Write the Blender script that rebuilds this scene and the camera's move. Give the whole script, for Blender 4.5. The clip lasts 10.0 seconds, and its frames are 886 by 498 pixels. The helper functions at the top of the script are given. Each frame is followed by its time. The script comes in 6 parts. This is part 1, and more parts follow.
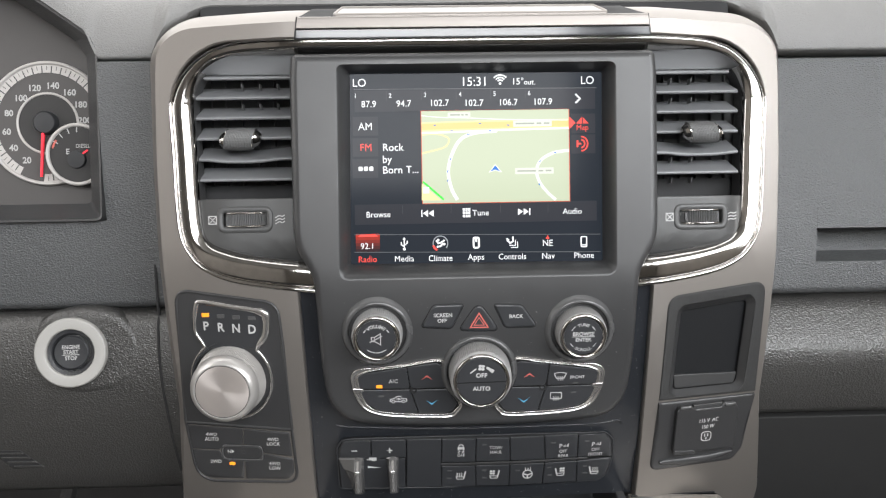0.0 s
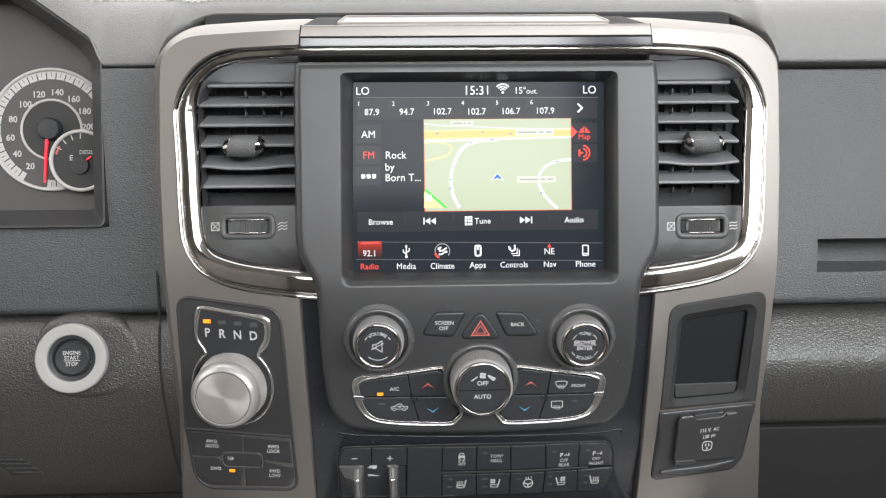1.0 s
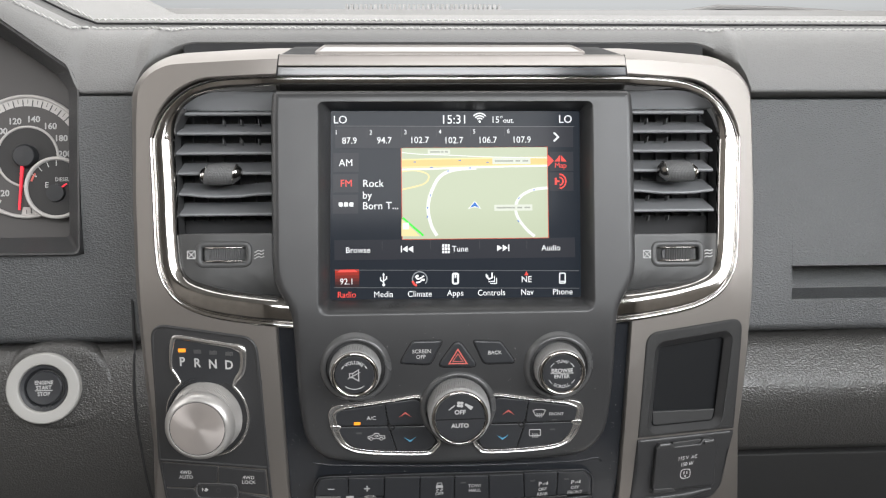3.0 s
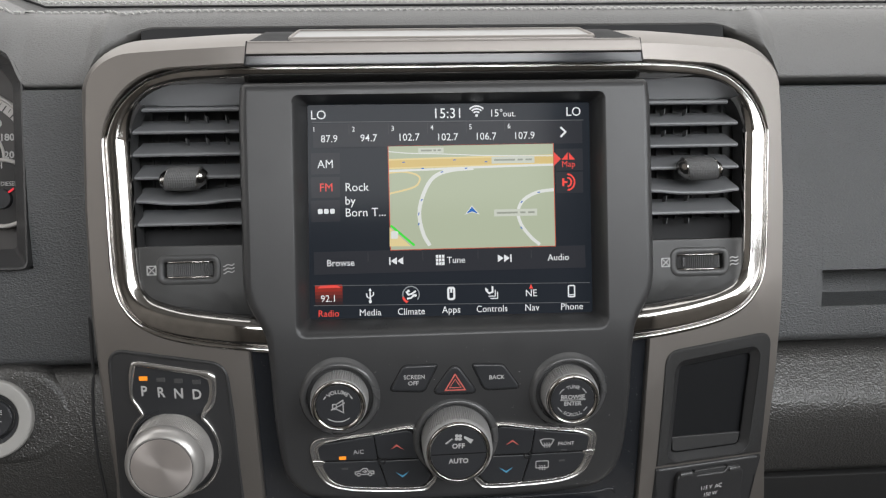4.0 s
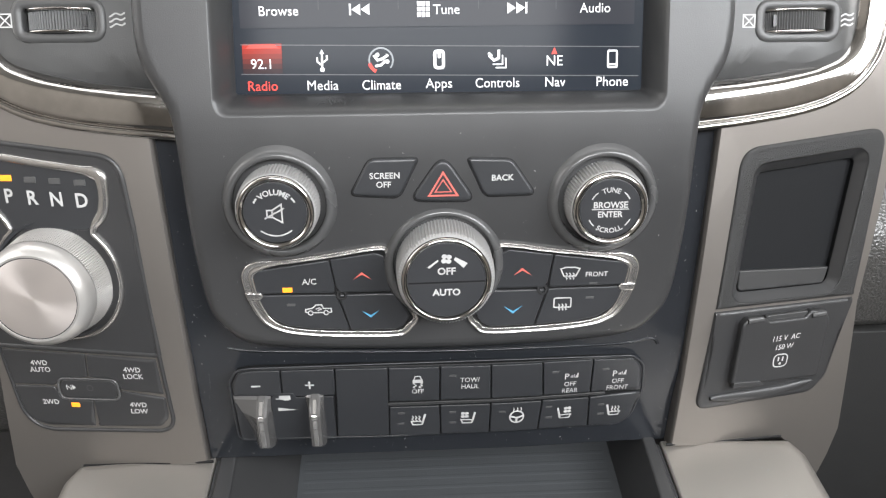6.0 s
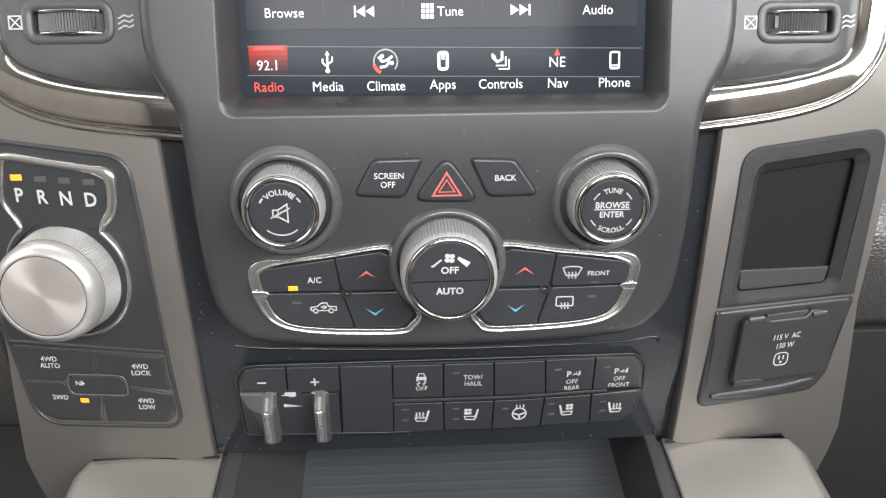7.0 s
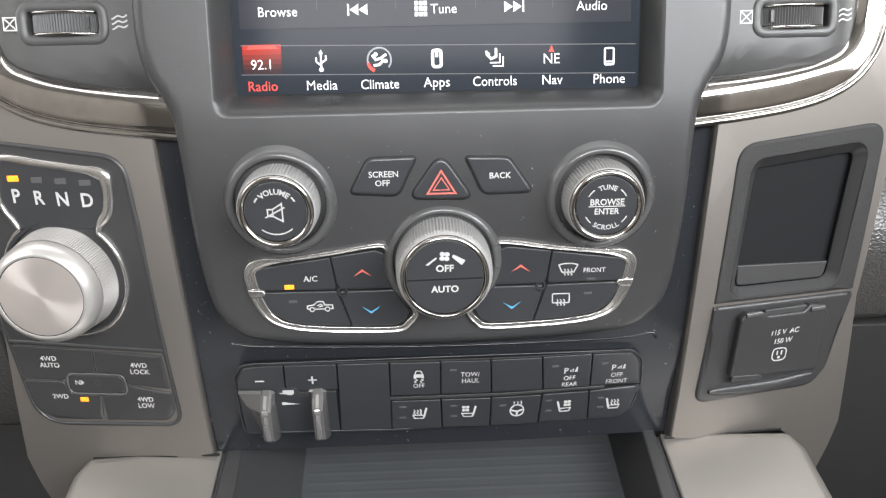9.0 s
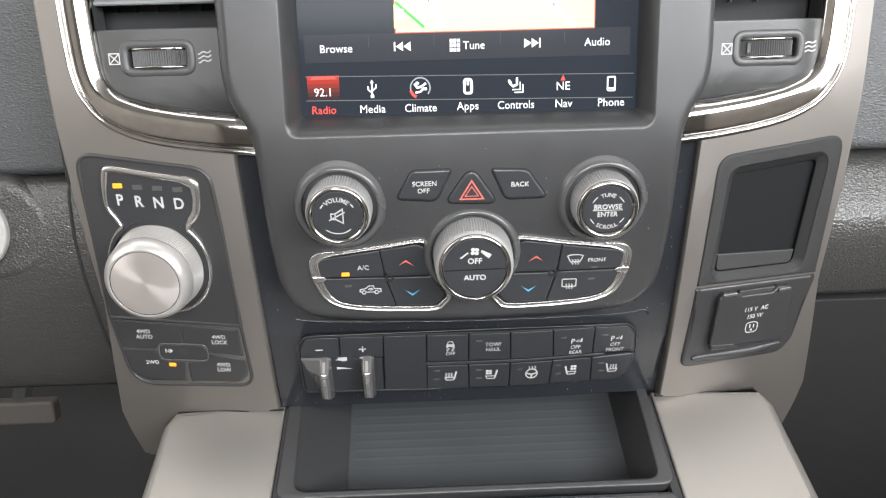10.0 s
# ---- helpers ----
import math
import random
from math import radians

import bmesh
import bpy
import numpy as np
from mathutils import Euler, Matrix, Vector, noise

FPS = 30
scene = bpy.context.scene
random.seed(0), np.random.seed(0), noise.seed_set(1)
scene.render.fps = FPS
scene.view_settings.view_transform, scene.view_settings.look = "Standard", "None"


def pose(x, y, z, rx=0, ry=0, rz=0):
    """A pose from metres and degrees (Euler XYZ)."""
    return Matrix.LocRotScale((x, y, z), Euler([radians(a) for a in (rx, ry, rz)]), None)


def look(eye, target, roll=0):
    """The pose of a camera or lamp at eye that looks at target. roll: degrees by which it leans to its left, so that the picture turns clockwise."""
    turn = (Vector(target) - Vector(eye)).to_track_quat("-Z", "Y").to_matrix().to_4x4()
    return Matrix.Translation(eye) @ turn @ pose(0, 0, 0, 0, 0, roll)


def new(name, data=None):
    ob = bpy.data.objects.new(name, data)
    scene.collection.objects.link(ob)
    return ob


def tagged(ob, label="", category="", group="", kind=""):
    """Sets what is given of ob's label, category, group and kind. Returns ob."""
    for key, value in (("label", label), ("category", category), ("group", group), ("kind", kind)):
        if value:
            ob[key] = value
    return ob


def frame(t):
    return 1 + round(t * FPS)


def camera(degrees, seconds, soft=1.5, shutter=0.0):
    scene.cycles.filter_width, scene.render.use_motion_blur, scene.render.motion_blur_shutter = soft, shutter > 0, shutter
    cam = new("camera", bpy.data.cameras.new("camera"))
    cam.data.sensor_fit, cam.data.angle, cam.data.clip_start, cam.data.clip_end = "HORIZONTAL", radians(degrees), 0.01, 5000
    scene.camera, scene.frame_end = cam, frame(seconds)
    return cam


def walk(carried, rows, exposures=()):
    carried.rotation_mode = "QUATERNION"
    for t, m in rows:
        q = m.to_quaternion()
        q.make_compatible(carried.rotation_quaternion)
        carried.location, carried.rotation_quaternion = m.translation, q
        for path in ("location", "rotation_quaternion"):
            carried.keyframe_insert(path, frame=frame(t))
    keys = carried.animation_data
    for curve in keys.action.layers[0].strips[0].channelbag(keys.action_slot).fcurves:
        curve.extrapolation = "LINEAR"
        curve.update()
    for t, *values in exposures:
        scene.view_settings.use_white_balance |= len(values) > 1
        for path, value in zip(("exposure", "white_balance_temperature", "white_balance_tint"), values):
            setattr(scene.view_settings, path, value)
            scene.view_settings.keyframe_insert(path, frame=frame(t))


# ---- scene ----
# The cab's frame: u to the right, v up along the touchscreen, w out of it towards the seats, in millimetres from the screen's middle.
G = pose(0, 0.75, 0.80, -12)
cam = camera(61.65, 10.0, soft=1.2)
PATH = [
    (0, (-0.0349, -0.5036, -0.0384), (0.0150, 1.4946, -0.1059), -1.05),
    (0.5, (-0.0356, -0.5036, -0.0388), (0.0166, 1.4950, -0.0921), -0.84),
    (1, (-0.0367, -0.5047, -0.0407), (0.0154, 1.4942, -0.0780), -0.69),
    (1.5, (-0.0370, -0.5043, -0.0404), (0.0164, 1.4948, -0.0688), -0.56),
    (2, (-0.0375, -0.5063, -0.0409), (0.0200, 1.4928, -0.0495), -0.49),
    (2.5, (-0.0362, -0.5068, -0.0383), (0.0391, 1.4918, -0.0313), -0.51),
    (3, (-0.0319, -0.5052, -0.0374), (0.0629, 1.4924, -0.0131), -0.73),
    (3.2, (-0.0313, -0.5059, -0.0371), (0.0769, 1.4910, -0.0075), -0.87),
    (4.3, (-0.0273, -0.4149, -0.0113), (0.0776, 1.5820, -0.0485), -1.64),
    (4.4, (-0.0229, -0.4003, -0.0206), (0.0610, 1.5975, -0.0599), -1.89),
    (4.5, (-0.0245, -0.3782, -0.0294), (0.0719, 1.6182, -0.1006), -1.84),
    (4.7, (-0.0243, -0.3559, -0.0449), (0.0709, 1.6372, -0.1803), -1.69),
    (5, (-0.0180, -0.3361, -0.0680), (0.0807, 1.6546, -0.2326), -1.62),
    (5.2, (-0.0132, -0.3265, -0.0689), (0.0926, 1.6579, -0.2952), -1.47),
    (5.5, (-0.0132, -0.3209, -0.0795), (0.0826, 1.6594, -0.3430), -1.34),
    (6, (-0.0140, -0.3198, -0.0817), (0.0756, 1.6539, -0.3924), -1.01),
    (7.5, (-0.0122, -0.3247, -0.0786), (0.0573, 1.6477, -0.4022), -1.06),
    (8, (-0.0100, -0.3221, -0.0801), (0.0587, 1.6505, -0.4029), -1.22),
    (8.5, (-0.0089, -0.3221, -0.0793), (0.0637, 1.6497, -0.4057), -1.46),
    (9, (-0.0087, -0.3234, -0.0777), (0.0496, 1.6467, -0.4172), -1.44),
    (9.5, (-0.0147, -0.3335, -0.0746), (0.0187, 1.6259, -0.4743), -1.40),
    (9.7, (-0.0202, -0.3511, -0.0672), (0.0146, 1.6028, -0.4927), -1.38),
    (9.8, (-0.0232, -0.3614, -0.0601), (0.0130, 1.5875, -0.5081), -1.43),
    (10, (-0.0227, -0.3871, -0.0449), (0.0172, 1.5590, -0.5043), -1.63),
]
walk(cam, [(t, G @ look(eye, target, roll)) for t, eye, target, roll in PATH],
     exposures=[(0.0, 0.58), (2.0, 0.52), (3.2, 0.30), (4.3, -0.27), (4.55, -0.20), (5.0, 0.78), (5.5, 1.03), (10.0, 1.12)])

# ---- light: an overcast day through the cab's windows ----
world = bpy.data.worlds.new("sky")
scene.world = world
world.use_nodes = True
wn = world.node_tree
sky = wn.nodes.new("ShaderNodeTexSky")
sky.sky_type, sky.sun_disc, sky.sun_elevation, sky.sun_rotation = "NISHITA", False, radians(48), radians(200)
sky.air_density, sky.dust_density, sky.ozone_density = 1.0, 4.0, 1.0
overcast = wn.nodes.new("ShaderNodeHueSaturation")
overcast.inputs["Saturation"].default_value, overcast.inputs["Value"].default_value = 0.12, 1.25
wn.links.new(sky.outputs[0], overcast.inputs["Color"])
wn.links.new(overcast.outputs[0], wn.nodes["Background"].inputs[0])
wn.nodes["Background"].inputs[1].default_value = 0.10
sun = new("sun", bpy.data.lights.new("sun", "SUN"))
sun.data.energy, sun.data.angle, sun.data.color = 1.0, radians(30), (1.0, 0.96, 0.9)
sun.matrix_world = look((0, 0, 5), (0.5, 2.2, 0.0))


def window_light(name, u, v, w, target, size_x, size_y, watts, colour):
    lamp = new(name, bpy.data.lights.new(name, "AREA"))
    lamp.data.shape, lamp.data.size, lamp.data.size_y = "RECTANGLE", size_x, size_y
    lamp.data.energy, lamp.data.color = watts, colour
    lamp.matrix_world = G @ look((u * 0.001, -w * 0.001, v * 0.001), [target[0] * 0.001, -target[2] * 0.001, target[1] * 0.001])


window_light("left_window_light", -770, 260, 230, (0, -60, 0), 0.42, 0.5, 1.3, (1.0, 0.975, 0.945))
window_light("right_window_light", 770, 270, 915, (0, -60, 0), 0.85, 0.55, 14.5, (0.95, 0.975, 1.0))
# Kept narrow, as though headrests covered the sides of the rear window.
window_light("rear_window_light", 0, 300, 1560, (0, -60, 0), 0.76, 0.46, 13.5, (0.97, 0.985, 1.0))
window_light("windshield_light", 0, 520, -190, (0, -120, 90), 1.35, 0.66, 6.4, (1.0, 0.985, 0.96))


# ---- materials ----
def material(name, colour, rough=0.5, metal=0.0, grain=0.0, grain_scale=900.0, wear=0.1, emit=None, emit_power=1.0,
             cells=False, coat=0.0, specular=0.5, wear_scale=14.0, flat_cells=1.0):
    mat = bpy.data.materials.new(name)
    mat.use_nodes = True
    nt = mat.node_tree
    b = nt.nodes["Principled BSDF"]
    b.inputs["Roughness"].default_value, b.inputs["Metallic"].default_value = rough, metal
    b.inputs["Specular IOR Level"].default_value = specular
    b.inputs["Coat Weight"].default_value = coat
    b.inputs["Coat Roughness"].default_value = 0.08
    co = nt.nodes.new("ShaderNodeTexCoord")
    big = nt.nodes.new("ShaderNodeTexNoise")
    big.inputs["Scale"].default_value, big.inputs["Detail"].default_value = wear_scale, 5.0
    nt.links.new(co.outputs["Object"], big.inputs["Vector"])
    mix = nt.nodes.new("ShaderNodeMix")
    mix.data_type = "RGBA"
    mix.inputs["A"].default_value = (*[c * (1 - wear) for c in colour], 1)
    mix.inputs["B"].default_value = (*[min(1, c * (1 + wear)) for c in colour], 1)
    nt.links.new(big.outputs["Fac"], mix.inputs["Factor"])
    nt.links.new(mix.outputs["Result"], b.inputs["Base Color"])
    rr = nt.nodes.new("ShaderNodeMapRange")
    rr.inputs["To Min"].default_value, rr.inputs["To Max"].default_value = max(0.02, rough * (1 - wear)), min(1, rough * (1 + wear))
    fine = nt.nodes.new("ShaderNodeTexNoise")
    fine.inputs["Scale"].default_value, fine.inputs["Detail"].default_value = 60.0, 6.0
    nt.links.new(co.outputs["Object"], fine.inputs["Vector"])
    nt.links.new(fine.outputs["Fac"], rr.inputs["Value"])
    nt.links.new(rr.outputs[0], b.inputs["Roughness"])
    if grain:
        tex = nt.nodes.new("ShaderNodeTexVoronoi" if cells else "ShaderNodeTexNoise")
        tex.inputs["Scale"].default_value = grain_scale
        nt.links.new(co.outputs["Object"], tex.inputs["Vector"])
        bump = nt.nodes.new("ShaderNodeBump")
        bump.inputs["Strength"].default_value, bump.inputs["Distance"].default_value = grain, 0.0006
        if cells:
            mapping = nt.nodes.new("ShaderNodeMapping")
            mapping.inputs["Scale"].default_value = (1.0, 1.0, flat_cells)
            nt.links.new(co.outputs["Object"], mapping.inputs["Vector"])
            bend = nt.nodes.new("ShaderNodeTexNoise")
            bend.inputs["Scale"].default_value, bend.inputs["Detail"].default_value = grain_scale * 0.6, 2.0
            nt.links.new(mapping.outputs["Vector"], bend.inputs["Vector"])
            shift = nt.nodes.new("ShaderNodeVectorMath")
            shift.operation = "MULTIPLY_ADD"
            shift.inputs[1].default_value = [1.6 / grain_scale] * 3
            nt.links.new(bend.outputs["Color"], shift.inputs[0])
            nt.links.new(mapping.outputs["Vector"], shift.inputs[2])
            nt.links.new(shift.outputs["Vector"], tex.inputs["Vector"])
            warp = nt.nodes.new("ShaderNodeTexNoise")
            warp.inputs["Scale"].default_value = grain_scale * 0.35
            warp.inputs["Detail"].default_value = 4.0
            nt.links.new(co.outputs["Object"], warp.inputs["Vector"])
            add = nt.nodes.new("ShaderNodeMath")
            add.operation = "ADD"
            nt.links.new(tex.outputs["Distance"], add.inputs[0])
            nt.links.new(warp.outputs["Fac"], add.inputs[1])
            nt.links.new(add.outputs[0], bump.inputs["Height"])
        else:
            nt.links.new(tex.outputs["Fac"], bump.inputs["Height"])
        nt.links.new(bump.outputs["Normal"], b.inputs["Normal"])
    if emit:
        b.inputs["Emission Color"].default_value = (*emit, 1)
        b.inputs["Emission Strength"].default_value = emit_power
    return mat


# Vinyl pales on top and darkens downwards: light and shade put into the colours.
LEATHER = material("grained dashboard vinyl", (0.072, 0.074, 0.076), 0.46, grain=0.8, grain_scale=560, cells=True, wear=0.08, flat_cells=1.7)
LEATHER_LOW = material("coarse grained shaded vinyl", (0.032, 0.031, 0.0295), 0.38, grain=0.65, grain_scale=620, cells=True, specular=0.8, flat_cells=1.3)
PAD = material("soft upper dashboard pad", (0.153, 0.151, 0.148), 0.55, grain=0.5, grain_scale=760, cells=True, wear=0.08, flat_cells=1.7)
THREAD = material("pale grey thread", (0.42, 0.415, 0.40), 0.8, grain=0.3, grain_scale=3000)
BEZEL = material("satin charcoal plastic", (0.031, 0.031, 0.0318), 0.38, grain=0.10, grain_scale=2600, wear=0.2, specular=0.48)
# Lighter copy of the charcoal for rims, with the light they catch in it.
LIT_RIM = material("lit charcoal rim plastic", (0.06, 0.06, 0.0605), 0.26, wear=0.2)
BLACK = material("fine grained black plastic", (0.037, 0.037, 0.0375), 0.42, grain=0.15, grain_scale=2400, wear=0.15, specular=0.4)
BUTTON = material("smooth black button plastic", (0.0235, 0.0245, 0.027), 0.38, grain=0.06, grain_scale=3000, wear=0.15)
BIN = material("dull black bin plastic", (0.039, 0.042, 0.045), 0.62, grain=0.2, grain_scale=2000, wear=0.2, specular=0.35)
VENT_PANEL = material("satin vent surround", (0.046, 0.046, 0.046), 0.42, grain=0.12, grain_scale=2400, wear=0.15)
RUBBER = material("pebbled black rubber", (0.022, 0.022, 0.022), 0.5, grain=0.5, grain_scale=2300, cells=True, specular=0.4)
KNOB_GREY = material("satin dark knob plastic", (0.235, 0.232, 0.228), 0.34, wear=0.1)
KEY_DARK = material("dark satin key plastic", (0.028, 0.028, 0.029), 0.36, grain=0.05, grain_scale=3000, wear=0.15)
GRIP = material("ribbed grip rubber", (0.085, 0.085, 0.085), 0.45, grain=0.3, grain_scale=2600)
GLOSS = material("gloss black trim", (0.016, 0.0175, 0.0205), 0.14, wear=0.3)
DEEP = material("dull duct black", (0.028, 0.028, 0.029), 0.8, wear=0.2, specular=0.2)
SILVER = material("satin silver paint", (0.24, 0.222, 0.207), 0.5, metal=0.88, grain=0.03, grain_scale=3500, wear=0.05)
SHELF = material("satin grey paint", (0.27, 0.253, 0.234), 0.42, metal=0.7, grain=0.05, grain_scale=3500, wear=0.05)
CHROME = material("bright chrome", (0.40, 0.387, 0.372), 0.12, metal=1.0, wear=0.2, grain=0.04, grain_scale=160, wear_scale=170)
SATIN_CHROME = material("satin chrome", (0.48, 0.467, 0.455), 0.24, metal=0.92, wear=0.15, wear_scale=120)
ALUMINIUM = material("knurled aluminium", (0.44, 0.425, 0.41), 0.33, metal=0.6, wear=0.06)
PRINT = material("white print", (0.39, 0.39, 0.385), 0.6, wear=0.05)
PRINT_DIM = material("dim lamp window", (0.06, 0.06, 0.06), 0.4)
SEAM = material("black seam", (0.006, 0.006, 0.0065), 0.6, specular=0.3)
RED = material("red print", (0.50, 0.11, 0.09), 0.5, wear=0.05)
BLUE = material("blue print", (0.08, 0.29, 0.46), 0.5, wear=0.05)
AMBER = material("amber lamp", (0.5, 0.2, 0.02), 0.4, emit=(1.0, 0.25, 0.008), emit_power=0.75)
RING_GREY = material("satin light grey plastic", (0.30, 0.292, 0.278), 0.5, wear=0.05)
# Slats and duct are lifted towards grey, with glare haze in their colour.
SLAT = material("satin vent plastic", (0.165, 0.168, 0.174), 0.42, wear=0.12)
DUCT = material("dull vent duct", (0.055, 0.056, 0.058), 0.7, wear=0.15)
# Paler than the vanes: the light on their upper ends as colour.
LIT_VANE = material("lit vent vane tip", (0.085, 0.085, 0.087), 0.5, wear=0.15)
# Same vinyl for the down-facing lid, its shade put into the colour.
LID = material("smooth shaded lower lid", (0.022, 0.022, 0.022), 0.6, grain=0.3, grain_scale=1400, specular=0.35)
DIAL = material("dial face grey", (0.058, 0.054, 0.053), 0.5, wear=0.1)
DIAL_RING = material("dial scale silver", (0.42, 0.40, 0.385), 0.5, wear=0.06)
NEEDLE = material("red needle", (0.75, 0.03, 0.05), 0.4, emit=(1.0, 0.03, 0.06), emit_power=0.25)
CARPET = material("black carpet", (0.035, 0.034, 0.034), 0.95, grain=1.0, grain_scale=900)
# Unseen lining: its brown stands in for seats mirrored in silver and chrome.
LINING = material("grey brown cab lining", (0.25, 0.226, 0.20), 0.9, grain=0.4, grain_scale=700)
# Unseen headliner, darkened in colour as weakly lit from below.
HEADLINER = material("grey woven headliner", (0.27, 0.258, 0.24), 0.95, grain=0.4, grain_scale=900)
PEDAL = material("worn pedal rubber", (0.075, 0.066, 0.06), 0.6, grain=0.4, grain_scale=600)


def brushed(name, colour):
    """Turned metal: fine rings, so the gloss fans out from the middle."""
    mat = material(name, colour, 0.38, metal=0.7, wear=0.04)
    nt = mat.node_tree
    b = nt.nodes["Principled BSDF"]
    b.inputs["Anisotropic"].default_value = 0.8
    b.inputs["Anisotropic Rotation"].default_value = 0.0
    tangent = nt.nodes.new("ShaderNodeTangent")
    tangent.direction_type, tangent.axis = "RADIAL", "Y"
    nt.links.new(tangent.outputs[0], b.inputs["Tangent"])
    return mat


TURNED = brushed("turned aluminium", (0.50, 0.455, 0.43))


def lit(name, colour, power=1.0):
    """A lit patch of the display, under its glass."""
    return material(name, (0.01, 0.01, 0.012), 0.12, wear=0.05, specular=0.06, emit=colour, emit_power=power * 0.96)


L_BACK = lit("display dark", (0.011, 0.0155, 0.021))
L_BAR = lit("display button grey", (0.026, 0.028, 0.033))
L_WHITE = lit("display white", (0.88, 0.90, 0.92))
L_GREY = lit("display grey", (0.30, 0.32, 0.34))
L_LINE = lit("display rule grey", (0.055, 0.06, 0.065))
L_RED = lit("display red", (0.95, 0.09, 0.07))
L_MAP = lit("display map green", (0.50, 0.555, 0.40))
L_ROAD = lit("display road white", (0.82, 0.84, 0.80))
L_MAIN = lit("display main road yellow", (0.76, 0.57, 0.22))
L_EDGE = lit("display road edge orange", (0.85, 0.70, 0.35))
L_GREEN = lit("display route green", (0.06, 0.85, 0.06))
L_BLUE = lit("display arrow blue", (0.02, 0.16, 0.55))
L_TAG = lit("display tag", (0.66, 0.69, 0.60))
L_TAGTEXT = lit("display tag text", (0.36, 0.385, 0.32))


# ---- geometry helpers: verts are (u, v, h) with h above a surface ----
def stack(u, v):
    """Depth of the console's front."""
    s = max(0.0, -(v + 60.0))
    side = 0.23 if u > 0 else 0.145
    return 6.0 - 0.12 * s - 0.0005 * s * s - side * max(0.0, abs(u) - 125.0)


def switch_face(u, v):
    """Depth of the switch strip's front."""
    return -16.0 - 0.40 * (-197.0 - v) - 6.0 * smooth_step(20, 100, u)


def gloss_face(u, v):
    """Depth of the gloss black panel round the switches."""
    return stack(u, v) - 4.5 - 3.5 * smooth_step(30, 100, u) * smooth_step(-192, -225, v)


def centre(u, v):
    """Depth of the control panel's front: upright beside the screen, leaning back below it."""
    s = max(0.0, -65.0 - v)
    lean = 0.25 * (s - 26.0) if s > 52.0 else 0.25 * s * s / 104.0
    return 14.8 - lean + 0.06 * max(0.0, -154.0 - v)


def on_stack(u, v, h):
    return u, v, stack(u, v) + h


def on_centre(u, v, h):
    return u, v, centre(u, v) + h


def flat(w):
    return lambda u, v, h: (u, v, w + h)


def tilted(u0, v0, w0, tilt, yaw=0.0):
    """A face at a place whose outward axis leans down by tilt degrees and to the left by yaw degrees."""
    m = Matrix.Rotation(radians(-yaw), 3, "Y") @ Matrix.Rotation(radians(tilt), 3, "X")

    def f(x, y, h):
        p = m @ Vector((x, y, h))
        return u0 + p.x, v0 + p.y, w0 + p.z
    return f


def thing(name, origin, label, category, group="", kind=""):
    ob = new(name)
    ob.empty_display_size = 0.02
    u, v, w = origin
    ob.matrix_world = G @ Matrix.Translation((u * 0.001, -w * 0.001, v * 0.001))
    ob["o"] = (u, v, w)
    return tagged(ob, label, category, group, kind)


def origin_of(ob):
    return (0, 0, 0) if ob is None else (ob["o"] if "o" in ob else origin_of(ob.parent))


def cut_grid(verts, faces, step):
    bm = bmesh.new()
    vs = [bm.verts.new(p) for p in verts]
    for f in faces:
        try:
            bm.faces.new([vs[i] for i in f])
        except ValueError:
            pass
    for axis in (0, 1):
        lo, hi = min(p[axis] for p in verts), max(p[axis] for p in verts)
        k = math.floor(lo / step) + 1
        while k * step < hi:
            at, no = [0, 0, 0], [0, 0, 0]
            at[axis], no[axis] = k * step + 0.013, 1
            bmesh.ops.bisect_plane(bm, geom=bm.verts[:] + bm.edges[:] + bm.faces[:], plane_co=at, plane_no=no, dist=0.0005)
            k += 1
    bm.verts.index_update()
    out = [tuple(v.co) for v in bm.verts], [[v.index for v in f.verts] for f in bm.faces]
    bm.free()
    return out


def part(name, geo, mat, parent, surf=None, label="", cut=0, sharp=38.0, group="", kind="", category=""):
    """One mesh object from (verts, faces), laid on a surface, under a thing or a part."""
    verts, faces = geo
    if cut:
        verts, faces = cut_grid(verts, faces, cut)
    if surf:
        verts = [surf(*p) for p in verts]
    o = origin_of(parent)
    me = bpy.data.meshes.new(name)
    me.from_pydata([((u - o[0]) * 0.001, -(w - o[2]) * 0.001, (v - o[1]) * 0.001) for u, v, w in verts], [], faces)
    bm = bmesh.new()
    bm.from_mesh(me)
    bmesh.ops.recalc_face_normals(bm, faces=bm.faces)
    bm.to_mesh(me)
    bm.free()
    me.polygons.foreach_set("use_smooth", [True] * len(me.polygons))
    me.set_sharp_from_angle(angle=radians(sharp))
    me.materials.append(mat)
    ob = new(name, me)
    if len(faces) > 6 and not kind:
        ob.modifiers.new("flat faces stay flat", "WEIGHTED_NORMAL").keep_sharp = True
    if parent is None:
        ob.matrix_world = G
    else:
        ob.parent = parent
    return tagged(ob, label, category, group, kind)


def join(*geos):
    verts, faces = [], []
    for v, f in geos:
        n = len(verts)
        verts += list(v)
        faces += [[i + n for i in q] for q in f]
    return verts, faces


